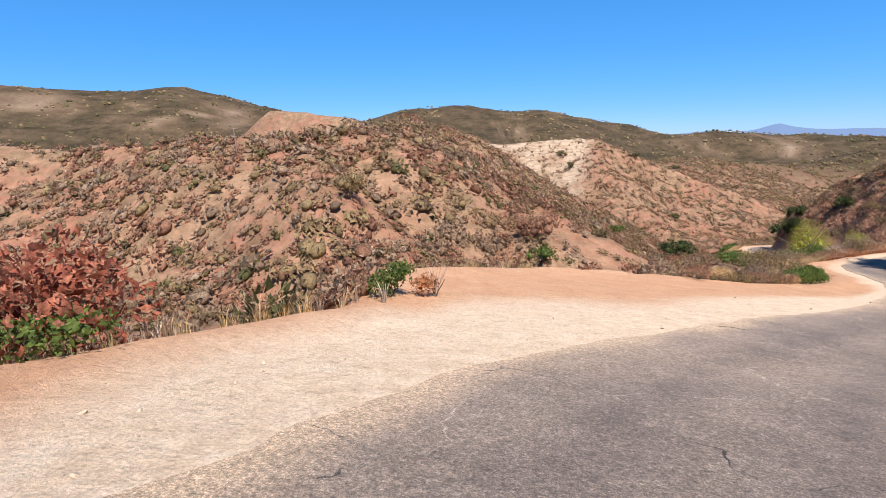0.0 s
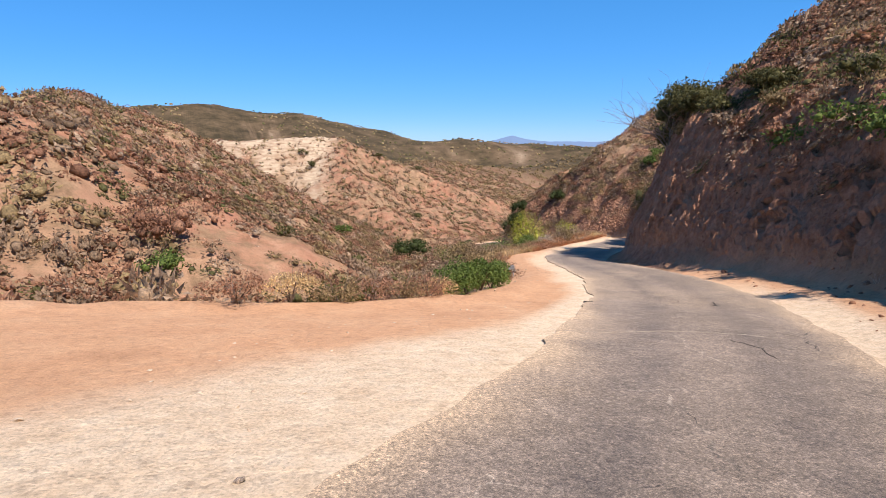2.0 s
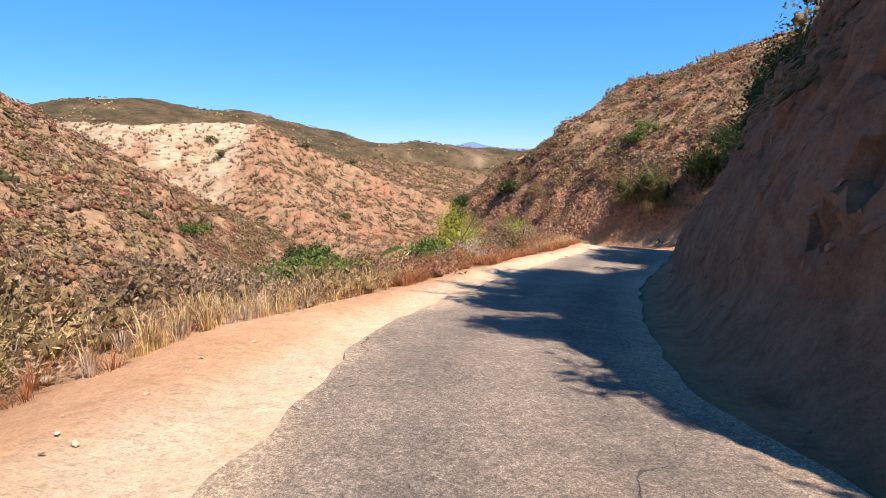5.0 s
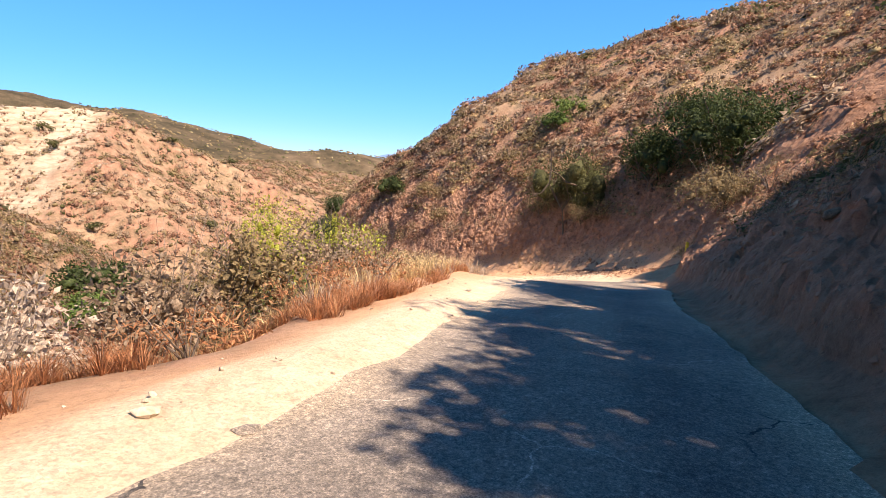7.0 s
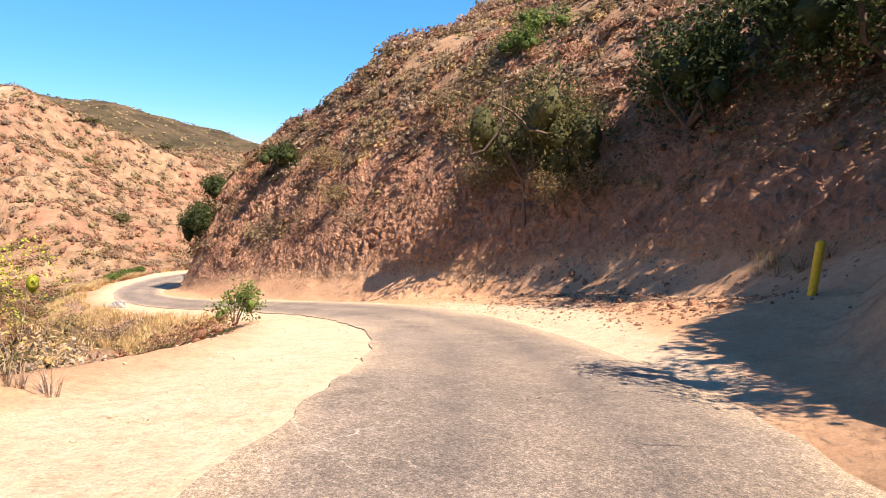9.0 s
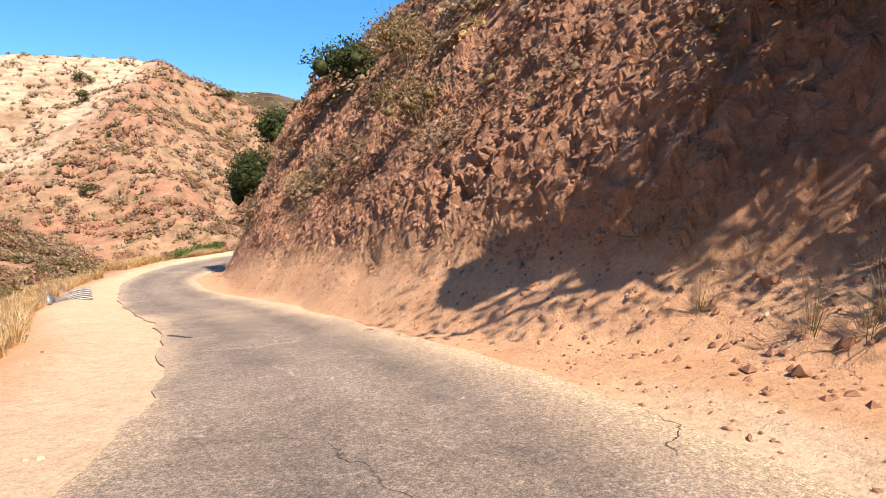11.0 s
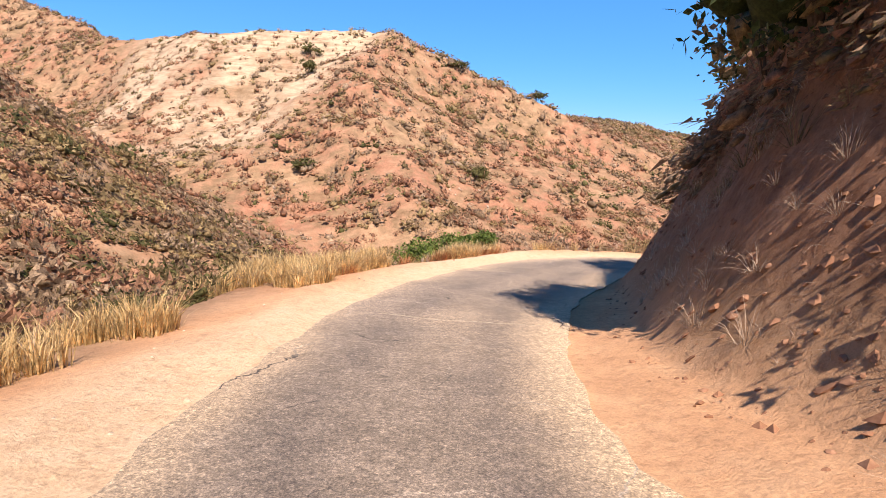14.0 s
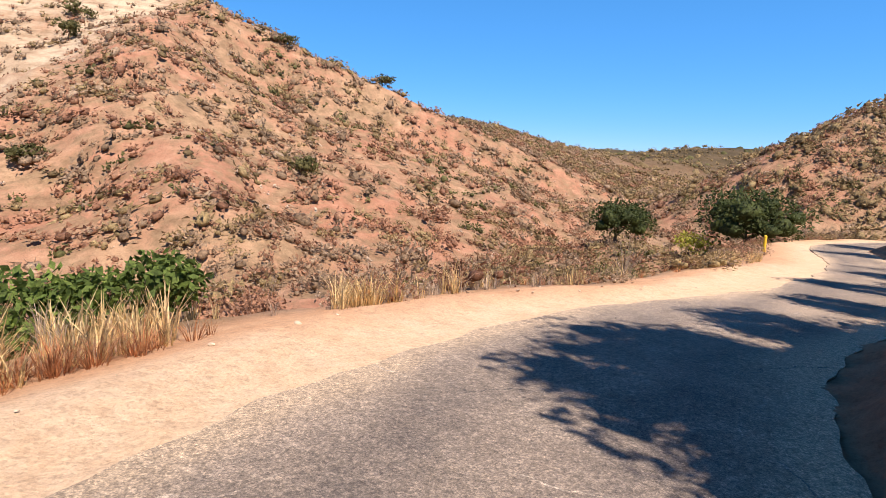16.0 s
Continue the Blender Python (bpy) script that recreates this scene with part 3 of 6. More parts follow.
def build_road():
    """The asphalt: a thin slab with ragged edges, on the ground."""
    fine = spline(ROAD, 0.22)
    tan = np.gradient(fine[:, 1:3], axis=0)
    tan /= np.linalg.norm(tan, axis=1)[:, None]
    nor = np.stack([tan[:, 1], -tan[:, 0]], 1)
    el = along(fine[:, 0], VALLEY_EDGE) + 0.09 * fbm(fine[:, 1], fine[:, 2], 2.2, 4, 91) + 0.08 * fbm(fine[:, 1], fine[:, 2], 0.7, 2, 92)
    er = along(fine[:, 0], HILL_EDGE) + 0.09 * fbm(fine[:, 1], fine[:, 2], 2.2, 4, 95) + 0.06 * fbm(fine[:, 1], fine[:, 2], 0.7, 2, 96)
    cols = np.array([0, 0, 0, .06, .13, .2, .27, .34, .42, .5, .58, .66, .73, .8, .87, .94, 1, 1, 1])
    n, m = len(fine), len(cols)
    off = -el[:, None] + cols[None, :] * (el + er)[:, None]
    X = fine[:, 1, None] + nor[:, 0, None] * off
    Y = fine[:, 2, None] + nor[:, 1, None] * off
    Z = fine[:, 3, None] + 0.0 * off + 0.012 * fbm(X, Y, 1.8, 2, 7)
    Z[:, 0] -= 0.16
    Z[:, -1] -= 0.16
    edge = np.minimum(cols[None, :] * (el + er)[:, None], (1 - cols[None, :]) * (el + er)[:, None])
    near_hill = (1 - cols[None, :]) * (el + er)[:, None]
    near_turnout = cols[None, :] * (el + er)[:, None]
    dusty = np.clip(0.5 * (1 - smooth(-0.3, 0.9, near_turnout + 0.5 * fbm(X, Y, 2.0, 3, 29))) * (1 - smooth(4, 5, fine[:, 0]))[:, None] + 0.75 * (1 - smooth(-0.2, 1.5, near_hill + 0.5 * fbm(X, Y, 3.0, 3, 23))) * smooth(10.2, 11.4, fine[:, 0])[:, None] + (1 - smooth(0.0, 0.55, edge + 0.3 * fbm(X, Y, 2.5, 3, 17))) * 0.6 + 0.25 * smooth(0.1, 0.8, fbm(X, Y, 5, 4, 19)), 0, 1)
    mid = off - ((er - el) / 2)[:, None]
    track = np.exp(-((np.abs(mid) - 0.85) / 0.4) ** 2)
    i = (np.arange(n - 1)[:, None] * m + np.array([c for c in range(m - 1) if c not in (1, m - 3)])[None, :]).ravel()
    faces = np.stack([i, i + 1, i + m + 1, i + m], 1)
    ob = mesh_object("road", np.stack([X.ravel(), Y.ravel(), Z.ravel()], 1), faces, ASPHALT, attrs=[("dusty", dusty), ("track", track)])
    tagged(ob, "worn grey asphalt mountain road with ragged dusty edges", "road", kind="structure")


build_road()


# ---------------------------------------------------------------- places along the road
def beside(station, offset):
    """x, y of a place at a station of the road and an offset from its crown (hill side positive)."""
    x, y, tx, ty = [np.interp(station, LINE[:, 0], v) for v in (LINE[:, 1], LINE[:, 2], TANGENT[:, 0], TANGENT[:, 1])]
    return x + ty * offset, y - tx * offset


# ---------------------------------------------------------------- plants as arrays


def height(x, y):
    return land(np.atleast_1d(np.asarray(x, float)), np.atleast_1d(np.asarray(y, float)))[0]


# ---------------------------------------------------------------- the broken rock and clods of the cut
def clods(u, v, size, seed, tilt):
    """Broken blocks: every cell of an uneven net stands out by its own amount and leans its own way."""
    a, b = u / size, v / size
    ia, ib = np.floor(a), np.floor(b)
    best, out = np.full(a.shape, 1e9), np.zeros(a.shape)
    for da in (-1, 0, 1):
        for db in (-1, 0, 1):
            ca, cb = ia + da, ib + db
            pa, pb = ca + _hash(ca, cb, seed), cb + _hash(ca, cb, seed + 1)
            d = (a - pa) ** 2 + (b - pb) ** 2
            val = 2 * _hash(ca, cb, seed + 2) - 1 + tilt * ((a - pa) * (2 * _hash(ca, cb, seed + 3) - 1) + (b - pb) * (2 * _hash(ca, cb, seed + 4) - 0.4))
            out = np.where(d < best, val, out)
            best = np.minimum(best, d)
    return out


CLOD_PLACES, CHIP_PLACES = [], []


def build_cut(st0, st1, d0, d1, step, much, seed, many, label, foot=2.0):
    """A stretch of the cut's face, from d0 to d1 metres above its toe: fluted, blocky earth and rock."""
    inside = (LINE[:, 0] >= st0) & (LINE[:, 0] <= st1)
    length = 0.5 * inside.sum()
    n, m = int(length / step), int(1.7 * (d1 - d0) / step)
    st = np.linspace(st0, st1, n)
    d = np.linspace(d0, d1, m)
    S, D = np.meshgrid(st, d, indexing="ij")
    g = np.random.default_rng(seed + 5)
    S, D = S + g.uniform(-0.36, 0.36, S.shape) * (st[1] - st[0]), D + g.uniform(-0.36, 0.36, D.shape) * (d[1] - d[0])
    x, y = beside(S.ravel(), (D + np.interp(S, LINE[:, 0], TOE)).ravel())
    z = height(x, y)
    e = 0.35
    zx, zy = (height(x + e, y) - height(x - e, y)) / (2 * e), (height(x, y + e) - height(x, y - e)) / (2 * e)
    nrm = np.stack([-zx, -zy, np.ones_like(z)], 1)
    nrm /= np.linalg.norm(nrm, axis=1)[:, None]
    run = (S.ravel() - st0) / (st1 - st0) * length
    up = z - np.interp(S.ravel(), LINE[:, 0], LINE[:, 3])
    wu, wv = run + 0.25 * fbm(run, up, 1.1, 3, seed), up + 0.3 * fbm(run, up, 1.3, 3, seed + 9)
    flute = 1 - 2.2 * np.abs(fbm(wu, wv * 0.45, 0.8, 4, seed + 20, 0.6))
    shape = 0.06 * flute + 0.085 * fbm(wu, wv, 0.7, 4, seed + 25, 0.8) + 0.045 * clods(wu, wv, 0.24, seed + 40, 0.25) + 0.04 * clods(wu, wv, 0.12, seed + 50, 0.25)
    shape -= 0.42 * smooth(0.38, 0.6, fbm(wu, wv * 1.3, 0.8, 3, seed + 70)) * smooth(0.0, 0.35, fbm(run, up, 2.6, 2, seed + 80))
    rough = smooth(-0.6, 0.2, fbm(run, up, 4.5, 3, seed + 60) + 0.25)
    edge = smooth(0, foot, (D - d0).ravel()) * (1 - smooth(-1.6, 0, (D - d1).ravel())) * smooth(0, 1.5, run) * (1 - smooth(-1.5, 0, run - length))
    lift = edge * (0.1 + much * rough * (0.22 + shape)) - 0.12 * (1 - edge)
    p = np.stack([x, y, z], 1) + nrm * lift[:, None]
    i = (np.arange(n - 1)[:, None] * m + np.arange(m - 1)[None, :]).ravel()
    f = np.stack([i, i + m, i + m + 1, i + 1], 1)
    keep = np.nonzero((edge > 0.35) & (rough > 0.3))[0]
    low = np.nonzero((edge > 0.05) & (D.ravel() < d0 + 2.6))[0]
    CHIP_PLACES.append(p[np.random.default_rng(seed + 7).choice(low, min(2 * many, len(low)), replace=False)])
    CLOD_PLACES.append(p[np.random.default_rng(seed).choice(keep, min(many, len(keep)), replace=False)])
    ob = mesh_object("cut_face", p, f, GROUND, attrs=list(zip(("bank", "shoulder", "gravel", "pale", "brushy"), land(x, y)[1])), smooth_shade=False)
    tagged(ob, label, "cut bank", kind="structure")


build_cut(11.55, 16.6, 0.9, 6.8, 0.085, 0.95, 900, 5200, "broken red-brown earth and rock face of the road cut", 1.8)
build_cut(10.0, 11.7, 0.6, 6.0, 0.13, 0.9, 940, 700, "red earth bank behind the pullout")
build_cut(3.0, 9.75, 0.15, 5.0, 0.14, 1.0, 970, 900, "shaded red-brown earth bank beside the road", 0.9)


_t = (1 + 5 ** 0.5) / 2
ICO = np.array([(-1, _t, 0), (1, _t, 0), (-1, -_t, 0), (1, -_t, 0), (0, -1, _t), (0, 1, _t), (0, -1, -_t), (0, 1, -_t), (_t, 0, -1), (_t, 0, 1), (-_t, 0, -1), (-_t, 0, 1)]) / (1 + _t * _t) ** 0.5
ICO_F = np.array([0, 11, 5, 0, 5, 1, 0, 1, 7, 0, 7, 10, 0, 10, 11, 1, 5, 9, 5, 11, 4, 11, 10, 2, 10, 7, 6, 7, 1, 8, 3, 9, 4, 3, 4, 2, 3, 2, 6, 3, 6, 8, 3, 8, 9, 4, 9, 5, 2, 4, 11, 6, 2, 10, 8, 6, 7, 9, 8, 1]).reshape(20, 3)


def join(pieces):
    """Joins (corners, triangles) pieces into one."""
    vs, fs, n = [], [], 0
    for v, f in pieces:
        vs.append(v); fs.append(f + n); n += len(v)
    return np.concatenate(vs), np.concatenate(fs)


def leaf_quads(p, out, size, g, narrow=0.5, droop=0.0):
    """A folded leaf of two triangles at every place p, facing roughly along out."""
    n = len(p)
    a = g.normal(size=(n, 3)) + 0.5 * out + np.array([0, 0, -droop])
    a /= np.linalg.norm(a, axis=1)[:, None]
    b = np.cross(a, out + 0.5 * g.normal(size=(n, 3)))
    b /= np.linalg.norm(b, axis=1)[:, None] + 1e-9
    ls = size * g.uniform(0.6, 1.4, n)[:, None]
    q = np.stack([p - a * ls, p + b * ls * narrow, p + a * ls, p - b * ls * narrow], 1).reshape(-1, 3)
    i = 4 * np.arange(n)[:, None]
    return q, np.concatenate([i + np.array([0, 1, 2]), i + np.array([0, 2, 3])])


def bush(leaves, lumps, r, h, leaf, seed, core=0.8, base=0.0, narrow=0.5):
    """A shrub: twiggy lumps, thickly set with leaves, in a radius r and from base to a height h."""
    g = np.random.default_rng(seed)
    ang, rad = g.uniform(0, 2 * np.pi, lumps), r * np.sqrt(g.uniform(0.0, 0.6, lumps))
    size = g.uniform(0.34, 0.56, lumps) * (1.35 if lumps < 3 else 1.0)
    top = 1 - 0.45 * (rad / r) ** 2
    cen = np.stack([rad * np.cos(ang), rad * np.sin(ang), base + (h - base) * g.uniform(0.3, 0.66, lumps) * top], 1)
    ext = size[:, None] * np.array([r, r, 0.62 * (h - base)])
    pieces = []
    if core:
        for i in range(lumps):
            pieces.append((cen[i] + ICO * g.uniform(0.65, 1.15, (12, 1)) * ext[i] * core, ICO_F))
    pick = g.integers(0, lumps, leaves)
    v = g.normal(size=(leaves, 3))
    v[:, 2] = np.abs(v[:, 2]) * np.where(g.uniform(size=leaves) < 0.75, 1, -1)
    v /= np.linalg.norm(v, axis=1)[:, None]
    p = cen[pick] + v * ext[pick] * g.uniform(0.72, 1.12, (leaves, 1))
    p[:, 2] = np.maximum(p[:, 2], base + 0.03 * h)
    pieces.append(leaf_quads(p, v, leaf, g, narrow))
    return join(pieces)


def brush(spikes, seed, tall=0.8, width=0.06, core=0.5, lumps=1, n=7):
    """Dry scrub: low domes that bristle with fine twigs and leaves, one triangle each, round a dense heart."""
    g = np.random.default_rng(seed)
    pieces = []
    for j in range(lumps):
        a0, far = g.uniform(0, 2 * np.pi), (g.uniform(0.25, 0.6) if lumps > 1 else 0.0)
        cx, cy, big = far * math.cos(a0), far * math.sin(a0), (g.uniform(0.5, 0.8) if lumps > 1 else 1.0)
        if core:
            a = 2 * np.pi * (np.arange(n) + g.uniform(-0.25, 0.25, n)) / n
            low = np.stack([np.cos(a), np.sin(a), 0 * a - 0.2], 1) * g.uniform(0.75, 1.15, (n, 1))
            high = np.stack([0.66 * np.cos(a + 0.4), 0.66 * np.sin(a + 0.4), 0 * a + 0.7], 1) * g.uniform(0.75, 1.2, (n, 1))
            v = np.concatenate([low, high, [(g.normal() * 0.15, g.normal() * 0.15, 0.9)]]) * core
            f = [t for q in range(n) for t in ((q, (q + 1) % n, n + q), ((q + 1) % n, n + (q + 1) % n, n + q), (n + q, n + (q + 1) % n, 2 * n))]
            pieces.append((v * big * np.array([1, 1, tall]) + np.array([cx, cy, 0]), np.array(f)))
        m = spikes // lumps
        d = g.normal(size=(m, 3))
        d[:, 2] = np.abs(d[:, 2]) * 0.9 + 0.02
        d /= np.linalg.norm(d, axis=1)[:, None]
        p0 = d * core * g.uniform(0.4, 1.0, (m, 1)) * np.array([1, 1, 0.8])
        d2 = d + 0.4 * g.normal(size=(m, 3)) + np.array([0, 0, 0.25])
        p1 = p0 + d2 * g.uniform(0.25, 0.6, (m, 1))
        side = np.cross(d2, g.normal(size=(m, 3)))
        side *= width * g.uniform(0.6, 1.4, (m, 1)) / (np.linalg.norm(side, axis=1)[:, None] + 1e-9)
        v = np.stack([p0 - side, p0 + side, p1], 1)
        v[:, :, 2] = np.maximum(v[:, :, 2], -0.1)
        pieces.append((v.reshape(-1, 3) * big * np.array([1, 1, tall]) + np.array([cx, cy, 0]), np.arange(3 * m).reshape(m, 3)))
    return join(pieces)


def puff(lumps, flecks, seed, fleck=0.14, twigs=0, core=1.0, tall=0.8):
    """A rounded dry bush: overlapping mounds under a coat of small leaf flecks, with fine twigs standing out."""
    g = np.random.default_rng(seed)
    far = np.sqrt(g.uniform(0.05, 0.5, lumps)) if lumps > 1 else np.zeros(1)
    turn = g.uniform(0, 2 * np.pi) + 2 * np.pi * np.arange(lumps) / lumps + g.uniform(-0.5, 0.5, lumps)
    big = g.uniform(0.42, 0.62, lumps) * (1.35 if lumps == 1 else 1.0)
    cen = np.stack([far * np.cos(turn), far * np.sin(turn), big * g.uniform(0.35, 0.75, lumps)], 1)
    pieces = [(cen[i] + ICO * g.uniform(0.72, 1.08, (12, 1)) * big[i] * core, ICO_F) for i in range(lumps)]
    pick = g.integers(0, lumps, flecks)
    d = g.normal(size=(flecks, 3))
    d[:, 2] = np.abs(d[:, 2]) * np.where(g.uniform(size=flecks) < 0.8, 1, -0.6)
    d /= np.linalg.norm(d, axis=1)[:, None]
    p = cen[pick] + d * big[pick, None] * g.uniform(0.7, 1.12, (flecks, 1))
    a = 0.7 * g.normal(size=(flecks, 3)) + 1.0 * d + np.array([0, 0, 0.5])
    a *= fleck * g.uniform(0.6, 1.4, (flecks, 1)) / np.linalg.norm(a, axis=1)[:, None]
    c = np.cross(a, g.normal(size=(flecks, 3)))
    c *= 0.55 * fleck * g.uniform(0.6, 1.3, (flecks, 1)) / (np.linalg.norm(c, axis=1)[:, None] + 1e-9)
    pieces.append((np.stack([p - 0.6 * a - c, p - 0.3 * a + c, p + a], 1).reshape(-1, 3), np.arange(3 * flecks).reshape(flecks, 3)))
    if twigs:
        pick = g.integers(0, lumps, twigs)
        d = g.normal(size=(twigs, 3)) * 0.6 + np.array([0, 0, 0.9])
        d /= np.linalg.norm(d, axis=1)[:, None]
        p = cen[pick] + d * big[pick, None] * 0.7
        side = np.cross(d, g.normal(size=(twigs, 3)))
        side *= 0.011 / (np.linalg.norm(side, axis=1)[:, None] + 1e-9)
        tip = p + d * big[pick, None] * g.uniform(0.4, 0.95, (twigs, 1)) + 0.05 * g.normal(size=(twigs, 3))
        pieces.append((np.stack([p - side, p + side, tip], 1).reshape(-1, 3), np.arange(3 * twigs).reshape(twigs, 3)))
    v, f = join(pieces)
    v = v * np.array([1, 1, tall]) * np.array([*g.uniform(0.85, 1.25, 2), g.uniform(0.85, 1.15)])
    v[:, 2] = np.maximum(v[:, 2], -0.15)
    return v, f


DOT = [brush(0, 250 + i, 0.7, 0.25, 0.95, 1, 4) for i in range(6)]
SIGHT_X, SIGHT_Y = np.arange(-130, 350, 2.5), np.arange(-20, 440, 2.5)
SIGHT_Z = height(*[v.ravel() for v in np.meshgrid(SIGHT_X, SIGHT_Y)]).reshape(len(SIGHT_Y), len(SIGHT_X))


def lie(x, y):
    """The height of the land, from a coarse grid."""
    u = np.clip((x - SIGHT_X[0]) / 2.5, 0, len(SIGHT_X) - 1.001)
    v = np.clip((y - SIGHT_Y[0]) / 2.5, 0, len(SIGHT_Y) - 1.001)
    i, j = u.astype(int), v.astype(int)
    fu, fv = u - i, v - j
    return (SIGHT_Z[j, i] * (1 - fu) + SIGHT_Z[j, i + 1] * fu) * (1 - fv) + (SIGHT_Z[j + 1, i] * (1 - fu) + SIGHT_Z[j + 1, i + 1] * fu) * fv


def faces_road(p):
    """Which places look onto the road at all: the rest, behind the hills, are kept coarse."""
    seen = np.abs(road_place(p[:, 0], p[:, 1])[1]) < 15
    for st in np.arange(0, 17.1, 1.0):
        ex, ey = beside(st, -1.0)
        ez = float(np.interp(st, LINE[:, 0], LINE[:, 3])) + 2.4
        clear = ~seen
        for t in np.linspace(0.06, 0.97, 26):
            clear &= lie(ex + (p[:, 0] - ex) * t, ey + (p[:, 1] - ey) * t) < ez + (p[:, 2] + 1.8 - ez) * t + 0.3
        seen |= clear
    return seen


def scatter(name, places, sizes, templates, material, label, category, seed=3, coarse=()):
    """Many plants in one mesh, each a turned and sized copy of a template."""
    g = np.random.default_rng(seed)
    which = g.integers(0, len(templates), len(places))
    if len(coarse):
        which = np.where(faces_road(places), which, len(templates) + which % len(coarse))
        templates = list(templates) + list(coarse)
    px, py = places[:, 0], places[:, 1]
    tilt_x = np.clip((height(px + 0.4, py) - height(px - 0.4, py)) / 0.8, -0.8, 0.8) * 0.7
    tilt_y = np.clip((height(px, py + 0.4) - height(px, py - 0.4)) / 0.8, -0.8, 0.8) * 0.7
    vs, fs, ts, base = [], [], [], 0
    for k, (tv, tf) in enumerate(templates):
        idx = np.nonzero(which == k)[0]
        if not len(idx):
            continue
        a = g.uniform(0, 2 * np.pi, len(idx))
        c, s = np.cos(a), np.sin(a)
        sx = sizes[idx] * g.uniform(0.8, 1.3, len(idx))
        sz = sizes[idx] * g.uniform(0.75, 1.15, len(idx))
        v = np.empty((len(idx), len(tv), 3))
        v[:, :, 0] = (tv[None, :, 0] * c[:, None] - tv[None, :, 1] * s[:, None]) * sx[:, None] + places[idx, 0, None]
        v[:, :, 1] = (tv[None, :, 0] * s[:, None] + tv[None, :, 1] * c[:, None]) * sx[:, None] + places[idx, 1, None]
        v[:, :, 2] = tv[None, :, 2] * sz[:, None] + places[idx, 2, None]
        v[:, :, 2] += (v[:, :, 0] - px[idx, None]) * tilt_x[idx, None] + (v[:, :, 1] - py[idx, None]) * tilt_y[idx, None]
        f = tf[None, :, :] + (np.arange(len(idx)) * len(tv))[:, None, None] + base
        tone = np.repeat(np.clip(g.normal(0.5, 0.25, len(idx)), 0, 1), len(tv))
        vs.append(v.reshape(-1, 3)); fs.append(f.reshape(-1, tf.shape[1])); ts.append(tone)
        base += len(idx) * len(tv)
    ob = mesh_object(name, np.concatenate(vs), np.concatenate(fs), material, attrs=[("tone", np.concatenate(ts))])
    return tagged(ob, label, category, kind="stuff")


def sow(n, x0, x1, y0, y1, seed, clump, share, lo, hi):
    """Places on the hillsides: clumped, off the road and its shoulders."""
    g = np.random.default_rng(seed)
    x, y = g.uniform(x0, x1, n), g.uniform(y0, y1, n)
    keep = 0.55 * fbm(x, y, clump, 3, seed) + g.uniform(-0.6, 0.6, n) > 0.8 - 1.6 * share
    x, y = x[keep], y[keep]
    k, s = road_place(x, y)
    keep = (s > TOE[k] + 2.0 + 2.2 * g.uniform(0, 1, len(x)) ** 2) | (-s > OUTER[k] + 0.7)
    keep &= (s < 52) | (y > 188)
    keep &= (s < 0) | (LINE[k, 0] < 9.8) | (LINE[k, 0] > 14.5) | (s > TOE[k] + 5.4)
    keep &= (y < 262) | (x > 95) | (x < 0)
    keep &= (s > 0) | (-s > OUTER[k] + 2.8) | (LINE[k, 0] < 6.5) | ((LINE[k, 0] > 9.8) & (LINE[k, 0] < 12.8)) | (LINE[k, 0] > 16.4)      # grass grows there
    keep &= (s < 0) | (y > 24)
    keep &= (((x - 15) / 6.5) ** 2 + ((y - 60) / 8) ** 2 > 1) | (g.uniform(0, 1, len(x)) < 0.3)      # a bare slip on the red hill
    x, y, s, k = x[keep], y[keep], s[keep], k[keep]
    z, masks = land(x, y)
    size = g.uniform(lo, hi, len(x)) * (1 - 0.35 * masks[3])
    thin = g.uniform(0, 1, len(x)) > (0.08 + 0.65 * smooth(350, 450, y)) * masks[3]
    return np.stack([x, y, z - 0.08], 1)[thin], size[thin]



NEAR = [puff(6, 380, 300 + i, 0.064, 50, 0.3) for i in range(6)]
MID = [puff(2 + i % 2, 70, 100 + i, 0.16, 6, 0.45) for i in range(8)]
FAR = [puff(1 + i % 2, 20, 200 + i, 0.235, 0, 0.55) for i in range(9)]
SPRIG = [puff(1, 9, 270 + i, 0.4, 5, 0.5) for i in range(5)]


def cover(name, p, z, material, label, seed, small=False):
    """Scrub on the slopes: full of leaf beside the road, simpler the farther off it grows."""
    d = np.abs(road_place(p[:, 0], p[:, 1])[1])
    for i, (shapes, m) in enumerate(((NEAR, d < 8.5), (MID, (d >= 8.5) & (d < 36)), (FAR, d >= 36))):
        if m.any():
            scatter(name, p[m], z[m] * (0.85 if i == 0 else 1.0), SPRIG if small and i else shapes, material, label, "bushes", seed + 2 * i, DOT)


